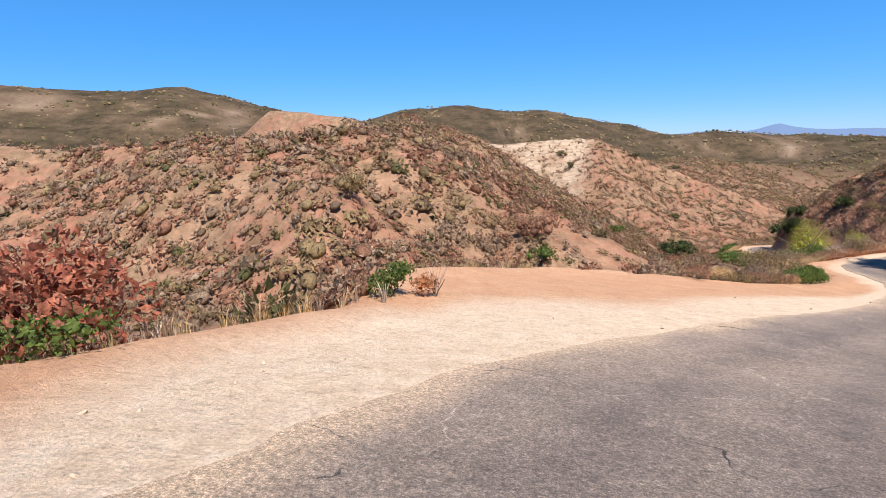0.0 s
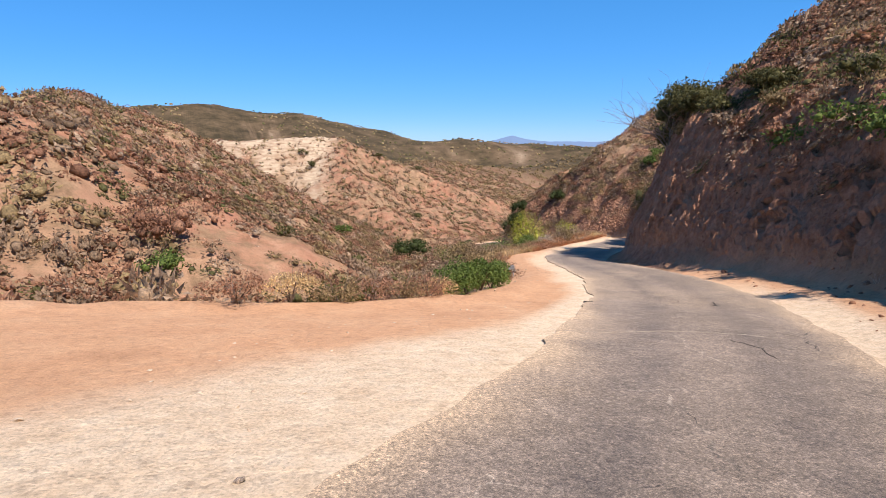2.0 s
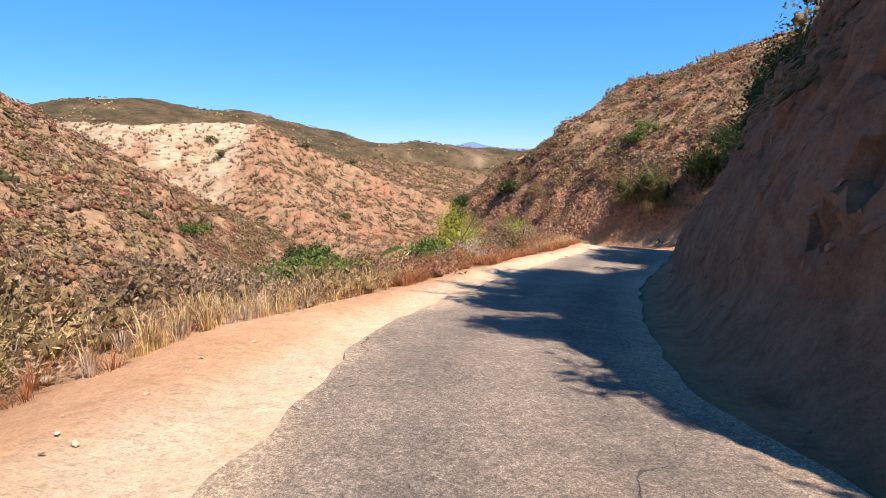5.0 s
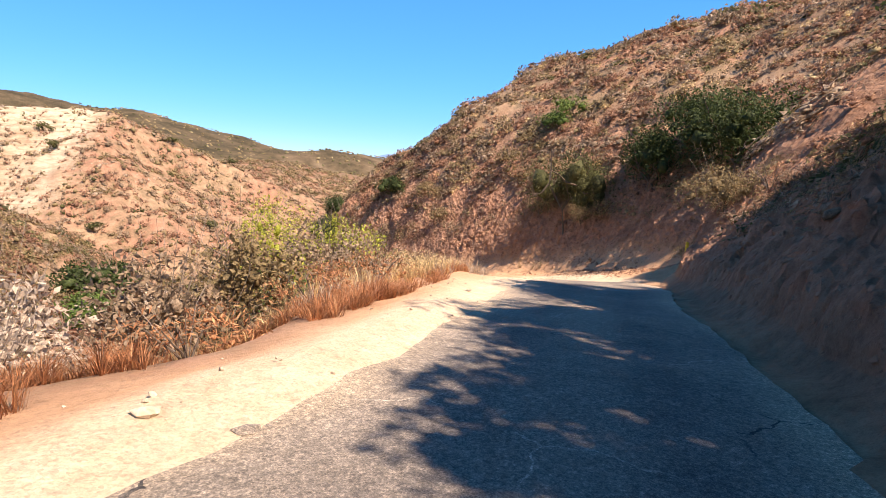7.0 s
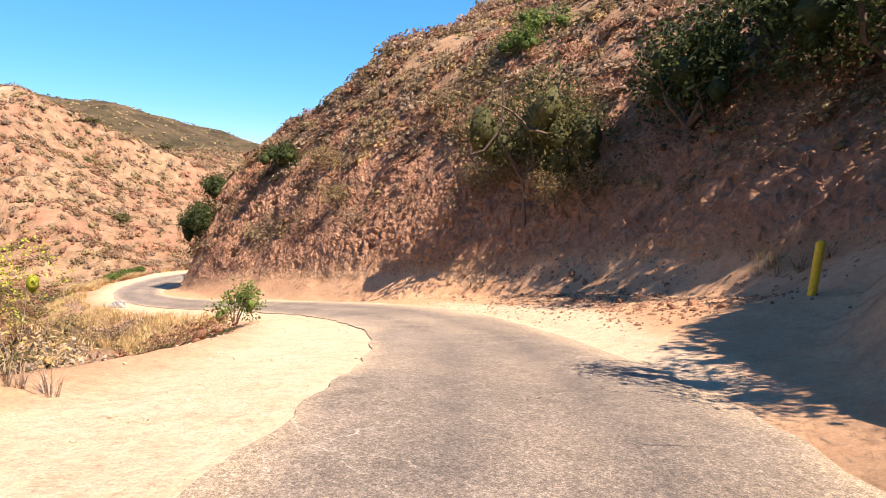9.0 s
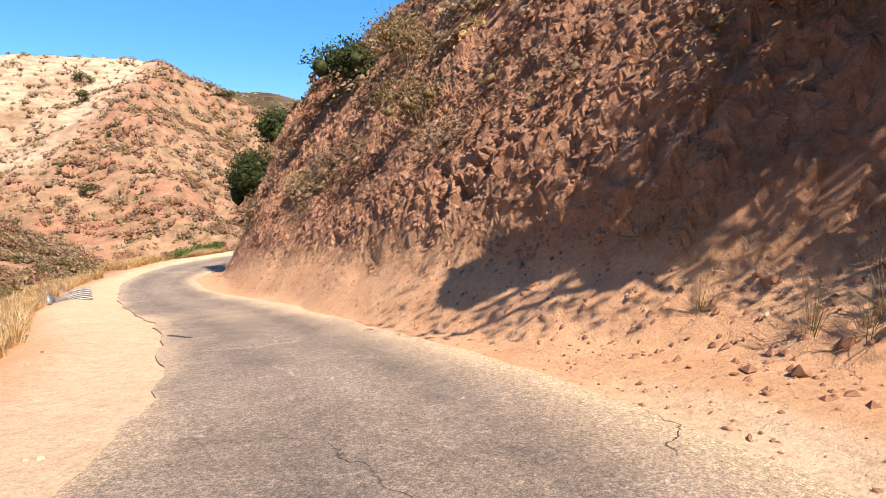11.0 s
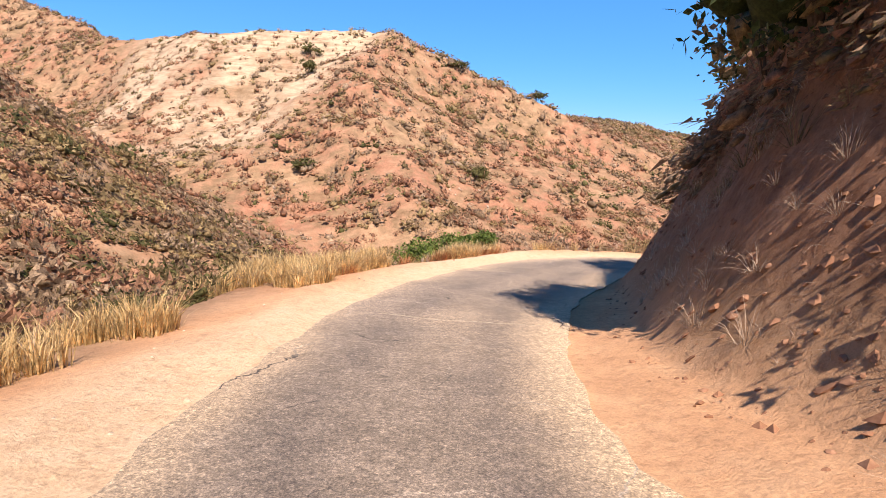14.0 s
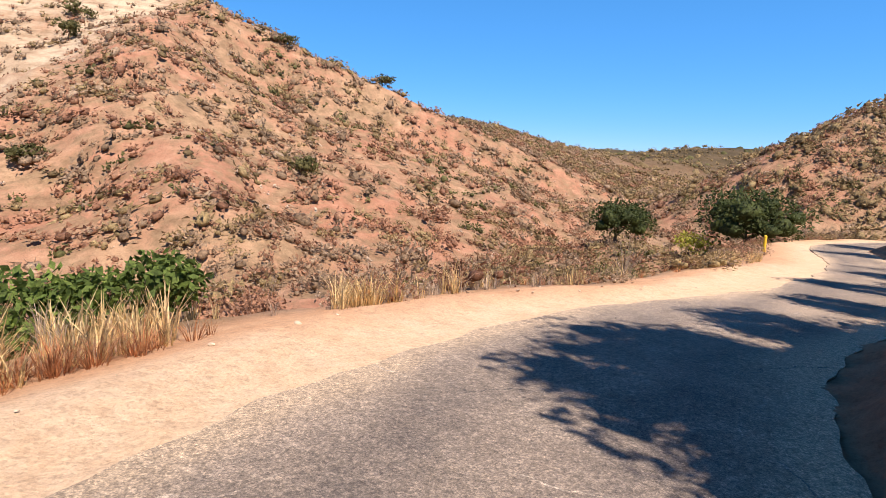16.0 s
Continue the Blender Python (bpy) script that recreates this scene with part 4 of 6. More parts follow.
for nm, mat, sd, sh, lo, hi, lab, cnt in (
    ("sagebrush_scrub", SAGE, 11, 0.62, 0.55, 1.6, "grey-brown dry sagebrush covering the slopes", 4500),
    ("buckwheat_scrub", RUST, 12, 0.60, 0.5, 1.4, "rusty dry buckwheat scrub covering the slopes", 4500),
    ("green_scrub", GREEN, 13, 0.26, 0.45, 1.4, "dark green chaparral bushes on the slopes", 3600),
    ("olive_scrub", OLIVE, 15, 0.5, 0.55, 1.6, "olive-brown brush on the slopes", 4000),
    ("dry_weeds", CREAM, 14, 0.45, 0.2, 0.5, "pale dry weeds between the bushes", 4000),
):
    p, z = sow(cnt, -48, 135, 2, 188, sd, 11, sh, lo, hi)
    q, w = sow(int(cnt * 0.24), -118, -48, 25, 188, sd + 40, 11, sh, lo, hi)
    cover(nm, np.concatenate([p, q]), np.concatenate([z, w]), mat, lab, sd, nm == "dry_weeds")
    p, z = sow(int(cnt * 1.45), -50, 190, 186, 330, sd + 20, 13, sh, lo * 1.2, hi)
    cover("far_" + nm, p, z, mat, lab.replace("covering the slopes", "on the far hill").replace("on the slopes", "on the far hill"), sd + 20, nm == "dry_weeds")
for nm, mat, sd, cnt, lo, hi, lab in (("hill_front_green", GREEN, 84, 380, 0.7, 1.5, "dark green brush on the red hill's front"), ("hill_front_sage", SAGE, 81, 2000, 0.6, 1.7, "grey-brown brush on the red hill's front"), ("hill_front_rust", RUST, 82, 2600, 0.5, 1.7, "rusty brush on the red hill's front"),
                                      ("hill_front_olive", OLIVE, 83, 1500, 0.6, 1.8, "olive brush on the red hill's front")):
    cover(nm, *sow(cnt, -55, 45, 40, 150, sd, 8, 0.62, lo, hi), mat, lab, sd)
for nm, mat, sd, cnt, lab in (("creek_olive_brush", OLIVE, 91, 420, "olive brush crowding the slope below the road"), ("creek_sage_brush", SAGE, 92, 300, "grey sagebrush crowding the slope below the road"),
                              ("creek_green_brush", GREEN, 93, 110, "green chaparral crowding the slope below the road"), ("creek_rust_brush", RUST, 94, 300, "rusty brown brush on the slope below the road")):
    p, z = sow(int(1.5 * cnt), 42, 70, 104, 162, sd, 6, 0.9, 0.6, 1.4)
    cover(nm, p, z, mat, lab, sd)
p, z = sow(2600, 140, 235, 180, 262, 73, 9, 0.75, 0.6, 1.9)
q, w = sow(1800, 95, 340, 255, 430, 78, 12, 0.72, 1.0, 2.4)
scatter("far_oak_scrub", np.concatenate([p, q]), np.concatenate([z, w]), FAR, OLIVE, "dark olive scrub on the hill past the bend", "bushes", 73, DOT)
for nm, mat, sd, lab in (("hill_side_rust_brush", RUST, 74, "rusty brown brush covering the hill above the road"), ("hill_side_sage_brush", SAGE, 75, "grey-brown brush covering the hill above the road"),
                         ("hill_side_olive_brush", OLIVE, 76, "olive-brown brush covering the hill above the road"), ("hill_side_dry_grass", STRAW, 77, "tufts of straw-coloured grass on the hill above the road")):
    p, z = sow(2200 if sd < 76 else 1400, 30, 118, 22, 140, sd, 6, 0.85, 0.5, 1.25 if sd < 77 else 0.7)
    hill = road_place(p[:, 0], p[:, 1])[1] > 0
    cover(nm, p[hill], z[hill], mat, lab, sd)
CLOSE = [puff(4, 110, 340 + i, 0.095, 40, 0.3) for i in range(6)]
for nm, mat, sd, lab in (("bank_sage_brush", SAGE, 98, "grey-brown dry brush on the first cut bank"), ("bank_rust_brush", RUST, 99, "rusty dry brush on the first cut bank"), ("bank_green_brush", GREEN, 100, "dark green brush on the first cut bank")):
    g = np.random.default_rng(sd)
    u, o = g.uniform(2.2, 9.2, 520), 2.2 + 9 * g.uniform(0, 1, 520)
    x, y = beside(u, o + np.interp(u, LINE[:, 0], TOE))
    keep = fbm(x, y, 3.0, 2, sd) > -0.12
    x, y = x[keep], y[keep]
    scatter(nm, np.stack([x, y, height(x, y) - 0.05], 1), g.uniform(0.4, 1.15, len(x)), CLOSE, mat, lab, "bushes", sd, DOT)
for nm, mat, sd, lab in (("cliff_sage_brush", SAGE, 95, "grey-brown dead brush hanging on the cut"), ("cliff_rust_brush", RUST, 96, "rusty dry brush hanging on the cut"), ("cliff_olive_brush", OLIVE, 97, "olive-brown dead brush hanging on the cut")):
    g = np.random.default_rng(sd)
    u, o = g.uniform(9.9, 17.5, 950), 3.2 + 9 * g.uniform(0, 1, 950) ** 1.4
    o = np.where(u > 14.3, o - 1.6, o)
    x, y = beside(u, o + np.interp(u, LINE[:, 0], TOE))
    keep = fbm(x, y, 3.0, 2, sd) > -0.15
    x, y = x[keep], y[keep]
    p, z = np.stack([x, y, height(x, y) - 0.05], 1), g.uniform(0.4, 1.15, len(x))
    k, off = road_place(x, y)
    m = (off - TOE[k] < 5.6) & (g.uniform(size=len(x)) < 0.85)
    far = off - TOE[k] >= 5.6
    scatter(nm, p[m], z[m], CLOSE, mat, lab, "bushes", sd)
    scatter(nm, p[far], z[far], MID, mat, lab, "bushes", sd, DOT)
p, z = sow(8000, -700, 700, 330, 1050, 71, 60, 0.5, 1.4, 3.0)
scatter("far_chaparral", p, z * np.array(0.9), DOT, GREEN, "dark chaparral on the distant mountains", "bushes", 71)
p, z = sow(6500, -700, 700, 330, 1050, 72, 60, 0.5, 1.4, 2.8)
scatter("far_brown_chaparral", p, z, DOT, OLIVE, "brown chaparral on the distant mountains", "bushes", 72)


# ---------------------------------------------------------------- the blue mountains at the horizon, a backdrop that glows
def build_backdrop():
    k = Mat("glowing_blue_haze", 1.0, 0.0)
    # aerial haze is painted in as blue emission over a near-black base
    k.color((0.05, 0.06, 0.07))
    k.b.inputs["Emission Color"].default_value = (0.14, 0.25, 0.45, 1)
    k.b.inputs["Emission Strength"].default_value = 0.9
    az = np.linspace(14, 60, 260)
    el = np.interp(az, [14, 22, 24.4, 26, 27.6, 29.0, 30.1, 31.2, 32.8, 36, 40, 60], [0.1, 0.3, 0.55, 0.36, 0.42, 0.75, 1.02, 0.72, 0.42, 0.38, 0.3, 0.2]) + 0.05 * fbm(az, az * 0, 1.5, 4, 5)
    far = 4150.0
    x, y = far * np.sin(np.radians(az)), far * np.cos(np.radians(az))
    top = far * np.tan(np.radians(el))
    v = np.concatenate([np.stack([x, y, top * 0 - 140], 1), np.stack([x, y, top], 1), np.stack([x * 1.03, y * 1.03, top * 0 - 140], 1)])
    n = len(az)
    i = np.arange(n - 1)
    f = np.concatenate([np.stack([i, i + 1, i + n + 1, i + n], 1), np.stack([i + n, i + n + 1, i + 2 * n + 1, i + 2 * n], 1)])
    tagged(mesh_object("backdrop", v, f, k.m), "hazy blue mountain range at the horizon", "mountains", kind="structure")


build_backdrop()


# ---------------------------------------------------------------- grasses, weeds and twigs by the road, as stuff
def tuft(blades, h, spread, width, seed, bend=0.5):
    """Blades from one root, each two triangles, leaning outwards."""
    g = np.random.default_rng(seed)
    a = g.uniform(0, 2 * np.pi, blades)
    lean = g.uniform(0.1, 1.0, blades) * spread
    hh = h * g.uniform(0.55, 1.1, blades)
    root = np.stack([np.cos(a), np.sin(a), a * 0], 1) * (0.12 * g.uniform(0, 1, blades))[:, None]
    out = np.stack([np.cos(a), np.sin(a), a * 0], 1)
    side = np.stack([-np.sin(a), np.cos(a), a * 0], 1) * width
    mid = root + out * (lean * 0.35)[:, None] + np.array([0, 0, 1.0]) * (hh * 0.6)[:, None]
    tip = root + out * (lean * (0.7 + bend))[:, None] + np.array([0, 0, 1.0]) * hh[:, None]
    v = np.stack([root - side, root + side, mid - side * 0.7, mid + side * 0.7, tip], 1).reshape(-1, 3)
    i = 5 * np.arange(blades)[:, None]
    return v, np.concatenate([i + np.array([0, 1, 3]), i + np.array([0, 3, 2]), i + np.array([2, 3, 4])])


def verge(name, strips, templates, lo, hi, material, label, category, seed):
    """Sows tufts in strips beside the road: (station from, to, offset from, to, how many)."""
    g = np.random.default_rng(seed)
    xs, ys, sz = [], [], []
    for u0, u1, s0, s1, n in strips:
        u, o = g.uniform(u0, u1, n), s0 + (s1 - s0) * g.uniform(0, 1, n) ** 1.3
        x, y = beside(u, o)
        clump = fbm(x, y, 2.5, 2, seed) > -0.25
        xs.append(x[clump]); ys.append(y[clump]); sz.append(g.uniform(lo, hi, clump.sum()))
    x, y, size = np.concatenate(xs), np.concatenate(ys), np.concatenate(sz)
    scatter(name, np.stack([x, y, height(x, y) - 0.03], 1), size, templates, material, label, category, seed)


GRASS = [tuft(15, 0.6, 0.3, 0.011, 400 + i) for i in range(6)]
STALKS = [tuft(32, 0.42, 0.5, 0.006, 420 + i, 0.4) for i in range(6)]
SPRAY = [tuft(30, 0.5, 0.8, 0.004, 440 + i, 0.2) for i in range(5)]
verge("dry_grass", [(0.2, 1.1, -7.6, -10, 120), (1.2, 3.2, -13.6, -16, 160), (3.6, 4.6, -4.8, -7.5, 110), (5.0, 6.6, -4.6, -7.5, 320), (7.6, 9.6, -5.6, -9.0, 480), (11.8, 13.2, -4.2, -7.5, 420),
                    (13.2, 15.3, -4.3, -6.6, 2000), (15.2, 16.3, -4.7, -7.0, 900), (16.2, 17.4, -4.9, -7.5, 320), (17.4, 19.4, -5.0, -11, 420)],
      GRASS, 0.6, 1.25, STRAW, "golden dry grass along the edge of the dirt shoulder", "grass", 31)
verge("slope_grass", [(12.2, 16.2, -6.0, -15.0, 1700)], GRASS, 0.7, 1.3, STRAW, "straw-coloured grass and weeds between the bushes below the road", "grass", 36)
verge("bend_grass", [(15.25, 16.2, -4.8, -7.2, 1000)], GRASS, 0.8, 1.35, STRAW, "tall golden grass at the outside of the bend", "grass", 39)
verge("bleached_grass", [(7.8, 9.6, -5.2, -8.0, 330), (5.0, 6.0, -4.6, -7, 60), (12.6, 14.6, -4.3, -6, 140), (16.0, 18.2, -5.2, -7, 90), (0.2, 1.0, -7.4, -9, 40)],
      GRASS, 0.5, 1.0, CREAM, "bleached pale grass beside the shoulder", "grass", 32)
verge("red_brown_weeds", [(6.2, 8.3, -4.3, -6.8, 1200), (8.3, 9.0, -5.6, -7.5, 130), (2.4, 3.2, -12.5, -14, 60), (15.35, 16.5, -4.7, -5.8, 230), (5.2, 6.4, -4.6, -6.0, 90), (17.2, 18.6, -5.5, -9, 70)],
      STALKS, 0.6, 1.15, WEED, "red-brown dry weeds along the edge of the shoulder", "weeds", 33)
verge("dry_twigs", [(2.6, 5.0, 6.5, 9.5, 90), (5.2, 9.2, 4.2, 8.0, 150), (10.6, 13.8, 6.2, 11.5, 260), (14.2, 18.0, 3.2, 7.0, 420)],
      SPRAY, 0.4, 0.95, CREAM, "bleached dry twigs hanging on the cut bank", "twigs", 34)
verge("hanging_brush", [(12.2, 14.2, 5.4, 9.0, 420), (3.2, 5.0, 6.6, 9.0, 150)], SPRAY, 0.7, 1.4, SAGE, "brown dead brush hanging on the cut", "bushes", 41)
verge("hill_brush", [(11.4, 14.2, 5.6, 11.0, 420), (10.2, 11.4, 10, 15, 160), (3.0, 5.2, 8.0, 12.0, 140), (5.2, 9.3, 4.5, 9.0, 200), (14.2, 19, 4.2, 8, 240)],
      SPRAY, 0.7, 1.4, OLIVE, "brown wiry brush on the cut bank", "bushes", 35)


# ---------------------------------------------------------------- stones


def stone_mesh(seed, flat=0.5):
    """An angular stone: a block with its corners knocked about."""
    g = np.random.default_rng(seed)
    v = ICO * g.uniform(0.55, 1.1, (12, 1)) * np.array([1.0, g.uniform(0.55, 0.95), flat])
    turn = np.array(pose(0, 0, 0, *g.uniform(-50, 50, 3)).to_3x3())
    return v @ turn.T, ICO_F


STONES = [stone_mesh(500 + i) for i in range(8)]
_g = np.random.default_rng(61)
for nm, mt, lab, strips in (
    ("loose_stones", STONE, "small pale stones and clods on the dirt shoulders", ((0, 3.4, -6, -2.6, 300, 0.04), (3.4, 9.0, -4.2, -2.0, 360, 0.045), (8.5, 11.5, -6, -2.0, 260, 0.05), (11.5, 18, -4.2, -1.8, 300, 0.045), (9.6, 11.8, 3.5, 9, 200, 0.032))),
    ("fallen_stones", ROCK, "reddish stones fallen from the cut bank", ((11.6, 14.2, 3.8, 8.0, 900, 0.07), (10.0, 11.6, 8.0, 13.0, 500, 0.07), (14.2, 17.5, 3.0, 6.5, 500, 0.12), (10.8, 14.0, 3.4, 7.5, 600, 0.035), (2.0, 5.2, 3.9, 7.5, 400, 0.07), (5.2, 9.2, 2.0, 4.5, 500, 0.06), (14, 17.5, 2.4, 5.0, 700, 0.06), (10.6, 13.8, 3.2, 7.0, 1700, 0.05))),
):
    _x, _y, _r = [], [], []
    for u0, u1, s0, s1, n, big in strips:
        u, o = _g.uniform(u0, u1, n), _g.uniform(s0, s1, n)
        px, py = beside(u, o)
        _x.append(px); _y.append(py); _r.append(big * _g.uniform(0.15, 1, n) ** 1.9 + 0.01)
    _x, _y, _r = np.concatenate(_x), np.concatenate(_y), np.concatenate(_r)
    scatter(nm, np.stack([_x, _y, height(_x, _y)], 1), _r, STONES, mt, lab, "stones", 62).data.polygons.foreach_set("use_smooth", np.zeros(20 * len(_x), bool))


_chip = np.array([(1, 0, 0), (-0.8, 0.3, 0), (0.1, 0.7, 0.05), (-0.1, -0.6, 0), (0, 0.1, 0.65), (0, 0, -0.3)])
CHIPS = [(_chip * _g.uniform(0.6, 1.3, (6, 1)), np.array([(0, 2, 4), (2, 1, 4), (1, 3, 4), (3, 0, 4), (2, 0, 5), (1, 2, 5), (3, 1, 5), (0, 3, 5)])) for _ in range(8)]
SLIVERS = [tuft(5, 0.12, 1.0, 0.014, 460 + i, 0.9) for i in range(5)]
for nm, shapes, mt, lab, n, lo, hi in (("earth_chips", CHIPS, ROCK, "dark chips of broken red earth on the foot of the cut", 7500, 0.03, 0.12), ("straw_litter", SLIVERS, CREAM, "bits of dry straw and twig on the foot of the cut", 3200, 0.1, 0.26)):
    _u = _g.uniform(10.3, 14.6, n)
    _o = np.interp(_u, LINE[:, 0], EDGE_R) + 1.0 + 6.2 * _g.beta(1.9, 1.7, n)
    _x, _y = beside(_u, _o)
    _q = np.concatenate([np.stack([_x, _y, height(_x, _y) + 0.005], 1), np.concatenate(CHIP_PLACES)[::2 if shapes is CHIPS else 6]])
    scatter(nm, _q, lo + (hi - lo) * _g.uniform(0, 1, len(_q)) ** 2.0, shapes, mt, lab, "litter", 64).data.polygons.foreach_set("use_smooth", np.zeros(len(_q) * len(shapes[0][1]), bool))
_p = np.concatenate(CLOD_PLACES)
scatter("clods", _p, 0.02 + 0.09 * _g.uniform(0, 1, len(_p)) ** 2.6, STONES, CLOD, "clods and stones sticking out of the cut", "stones", 63).data.polygons.foreach_set("use_smooth", np.zeros(20 * len(_p), bool))


def solid(name, v, f, material, parent=None, label="", tone=0.5, smooth_shade=False):
    return mesh_object(name, v, f, material, parent, label, [("tone", np.full(len(v), tone))], smooth_shade)


def place(name, x, y, label, category, group="", dz=0.0):
    """The Empty at a thing's base, standing on the ground."""
    ob = new(name)
    ob.empty_display_size = 0.2
    ob.location = (float(x), float(y), float(height(x, y)[0]) + dz)
    return tagged(ob, label, category, group)


def tube(points, r0, r1, sides=6):
    """A tapered round branch along the points."""
    p = np.array(points, float)
    n = len(p)
    d = np.gradient(p, axis=0)
    d /= np.linalg.norm(d, axis=1)[:, None] + 1e-9
    ref = np.array([0.31, 0.95, 0.1])
    a = np.cross(d, ref); a /= np.linalg.norm(a, axis=1)[:, None] + 1e-9
    b = np.cross(d, a)
    r = np.linspace(r0, r1, n)[:, None, None]
    t = np.linspace(0, 2 * np.pi, sides, endpoint=False)
    v = p[:, None, :] + r * (np.cos(t)[None, :, None] * a[:, None, :] + np.sin(t)[None, :, None] * b[:, None, :])
    fs = []
    for i in range(n - 1):
        for j in range(sides):
            q, w, e, z = i * sides + j, i * sides + (j + 1) % sides, (i + 1) * sides + (j + 1) % sides, (i + 1) * sides + j
            fs += [(q, w, e), (q, e, z)]
    return v.reshape(-1, 3), np.array(fs)


def stems(n, r, h, seed, thick=0.02, reach=0.7):
    """Stems that fan out from the root."""
    g = np.random.default_rng(seed)
    out = []
    for i in range(n):
        a, l = g.uniform(0, 2 * np.pi), g.uniform(0.3, 1.0) * r * reach
        k = g.uniform(-0.3, 0.3)
        pts = [(l * t * math.cos(a + k * t), l * t * math.sin(a + k * t), h * (t ** 0.8) * g.uniform(0.8, 0.95) - 0.05) for t in (0, 0.33, 0.66, 1)]
        out.append(tube(pts, thick, thick * 0.3, 5))
    return join(out)


def shrub(name, label, x, y, r, h, material, leaf=0.07, count=700, seed=1, core=0.55, lumps=9, category="bush", group="", bare=0, dz=0.0, narrow=0.5):
    """A single bush with its stems and foliage; bare: how many leafless twigs stand out of it."""
    ob = place(name, x, y, label, category, group, dz)
    for i in range(4):
        solid("stem", *stems(1, r, h * 0.75, seed + 17 * i, 0.018 + 0.008 * h), BARK, ob)
    v, f = bush(count, lumps, r, h, leaf, seed, core * 0.65, 0.0, narrow)
    solid("foliage", v, f, material, ob, tone=0.3 + 0.4 * ((seed * 37) % 10) / 10, smooth_shade=True)
    if bare:
        for i in range(min(bare, 14)):
            solid("bare_twig", *stems(max(1, bare // 14), r * 1.15, h * 1.25, seed + 5 + 31 * i, 0.009, 0.95), TWIG, ob)
    return ob


def branches(base, tip, r, depth, g, out):
    """A branching skeleton: fills out with tubes and returns the twig ends."""
    base, tip = np.array(base, float), np.array(tip, float)
    mid = (base + tip) / 2 + g.normal(size=3) * 0.08 * np.linalg.norm(tip - base)
    out.append(tube([base, mid, tip], r, r * 0.6, 6 if depth > 1 else 4))
    if depth == 0:
        return [tip]
    ends = []
    for _ in range(3 if depth > 1 else 2):
        d = (tip - base) * g.uniform(0.55, 0.8) + g.normal(size=3) * 0.42 * np.linalg.norm(tip - base)
        d[2] = abs(d[2]) * 0.8 + 0.1 * np.linalg.norm(d)
        ends += branches(tip, tip + d, r * 0.55, depth - 1, g, out)
    return ends


def tree(name, label, x, y, r, h, material, leaf=0.12, count=1500, seed=1, trunk_h=None, category="tree", group="", core=0.6, dz=0.0, slim=1.0):
    """A small tree: trunk, limbs, and a crown of leaf clumps."""
    g = np.random.default_rng(seed)
    ob = place(name, x, y, label, category, group, dz)
    th = trunk_h if trunk_h else h * 0.28
    lean = g.normal(size=2) * 0.1 * th
    solid("trunk", *tube([(0, 0, -0.25), (lean[0] * 0.5, lean[1] * 0.5, th * 0.5), (lean[0], lean[1], th)], 0.045 * h * slim, 0.03 * h * slim, 9), BARK, ob, smooth_shade=True)
    for i in range(5):
        a = 2 * math.pi * (i + g.uniform(-0.3, 0.3)) / 5
        base, tip = np.array((lean[0], lean[1], th * 0.95)), np.array((lean[0] + 0.42 * r * math.cos(a), lean[1] + 0.42 * r * math.sin(a), th + (h - th) * g.uniform(0.2, 0.36)))
        mid = (base + tip) / 2 + g.normal(size=3) * 0.05 * h
        limb = solid("limb", *tube([base, mid, tip], 0.018 * h * min(1, 1.6 * slim), 0.011 * h * min(1, 1.6 * slim), 6), BARK, ob)
        for q in range(2):
            end = tip + (tip - base) * 0.5 + g.normal(size=3) * 0.12 * h
            solid("twig", *tube([tip, (tip + end) / 2 + g.normal(size=3) * 0.02 * h, end], 0.01 * h, 0.004 * h, 4), BARK, limb)
    v, f = bush(int(1.2 * count), 20, r, h, leaf, seed, core * 0.85, th * 0.55)
    solid("crown", v, f, material, ob, tone=0.45, smooth_shade=True)
    return ob


# ---------------------------------------------------------------- bushes and trees that stand out, along the way
# the turnout
shrub("red_leaved_bush", "large bush with rust-red drying leaves at the turnout's edge", -5.7, 7.1, 1.6, 2.5, REDLEAF, 0.075, 2200, 21, 0.5, 12)
shrub("green_undergrowth", "yellow-green leaves at the foot of the red bush", -4.9, 6.4, 0.9, 0.8, LUSH, 0.05, 600, 22, 0.4, 7)
shrub("round_green_bush", "small round dark green bush on the turnout's edge", -1.3, 13.1, 0.66, 0.95, LUSH, 0.045, 900, 23, 0.6, 7)
shrub("dry_brown_bush", "small dry brown weed bush beside the turnout", -0.3, 13.7, 0.5, 0.8, WEED, 0.045, 420, 24, 0.3, 6, bare=9)
shrub("hillside_green_bush", "dark green bush low on the red hill", 9.0, 52.8, 1.7, 2.3, LUSH, 0.09, 900, 25, 0.7, 8)
shrub("hillside_brown_bush", "broad brown bush on the red hill", 9.6, 57.0, 2.5, 4.0, RUST, 0.1, 1500, 26, 0.7, 12)
shrub("hillside_brown_bush", "dark olive-brown rounded bush on the red hill", -9.4, 55.0, 2.1, 3.0, OLIVE, 0.1, 1100, 27, 0.7, 10)
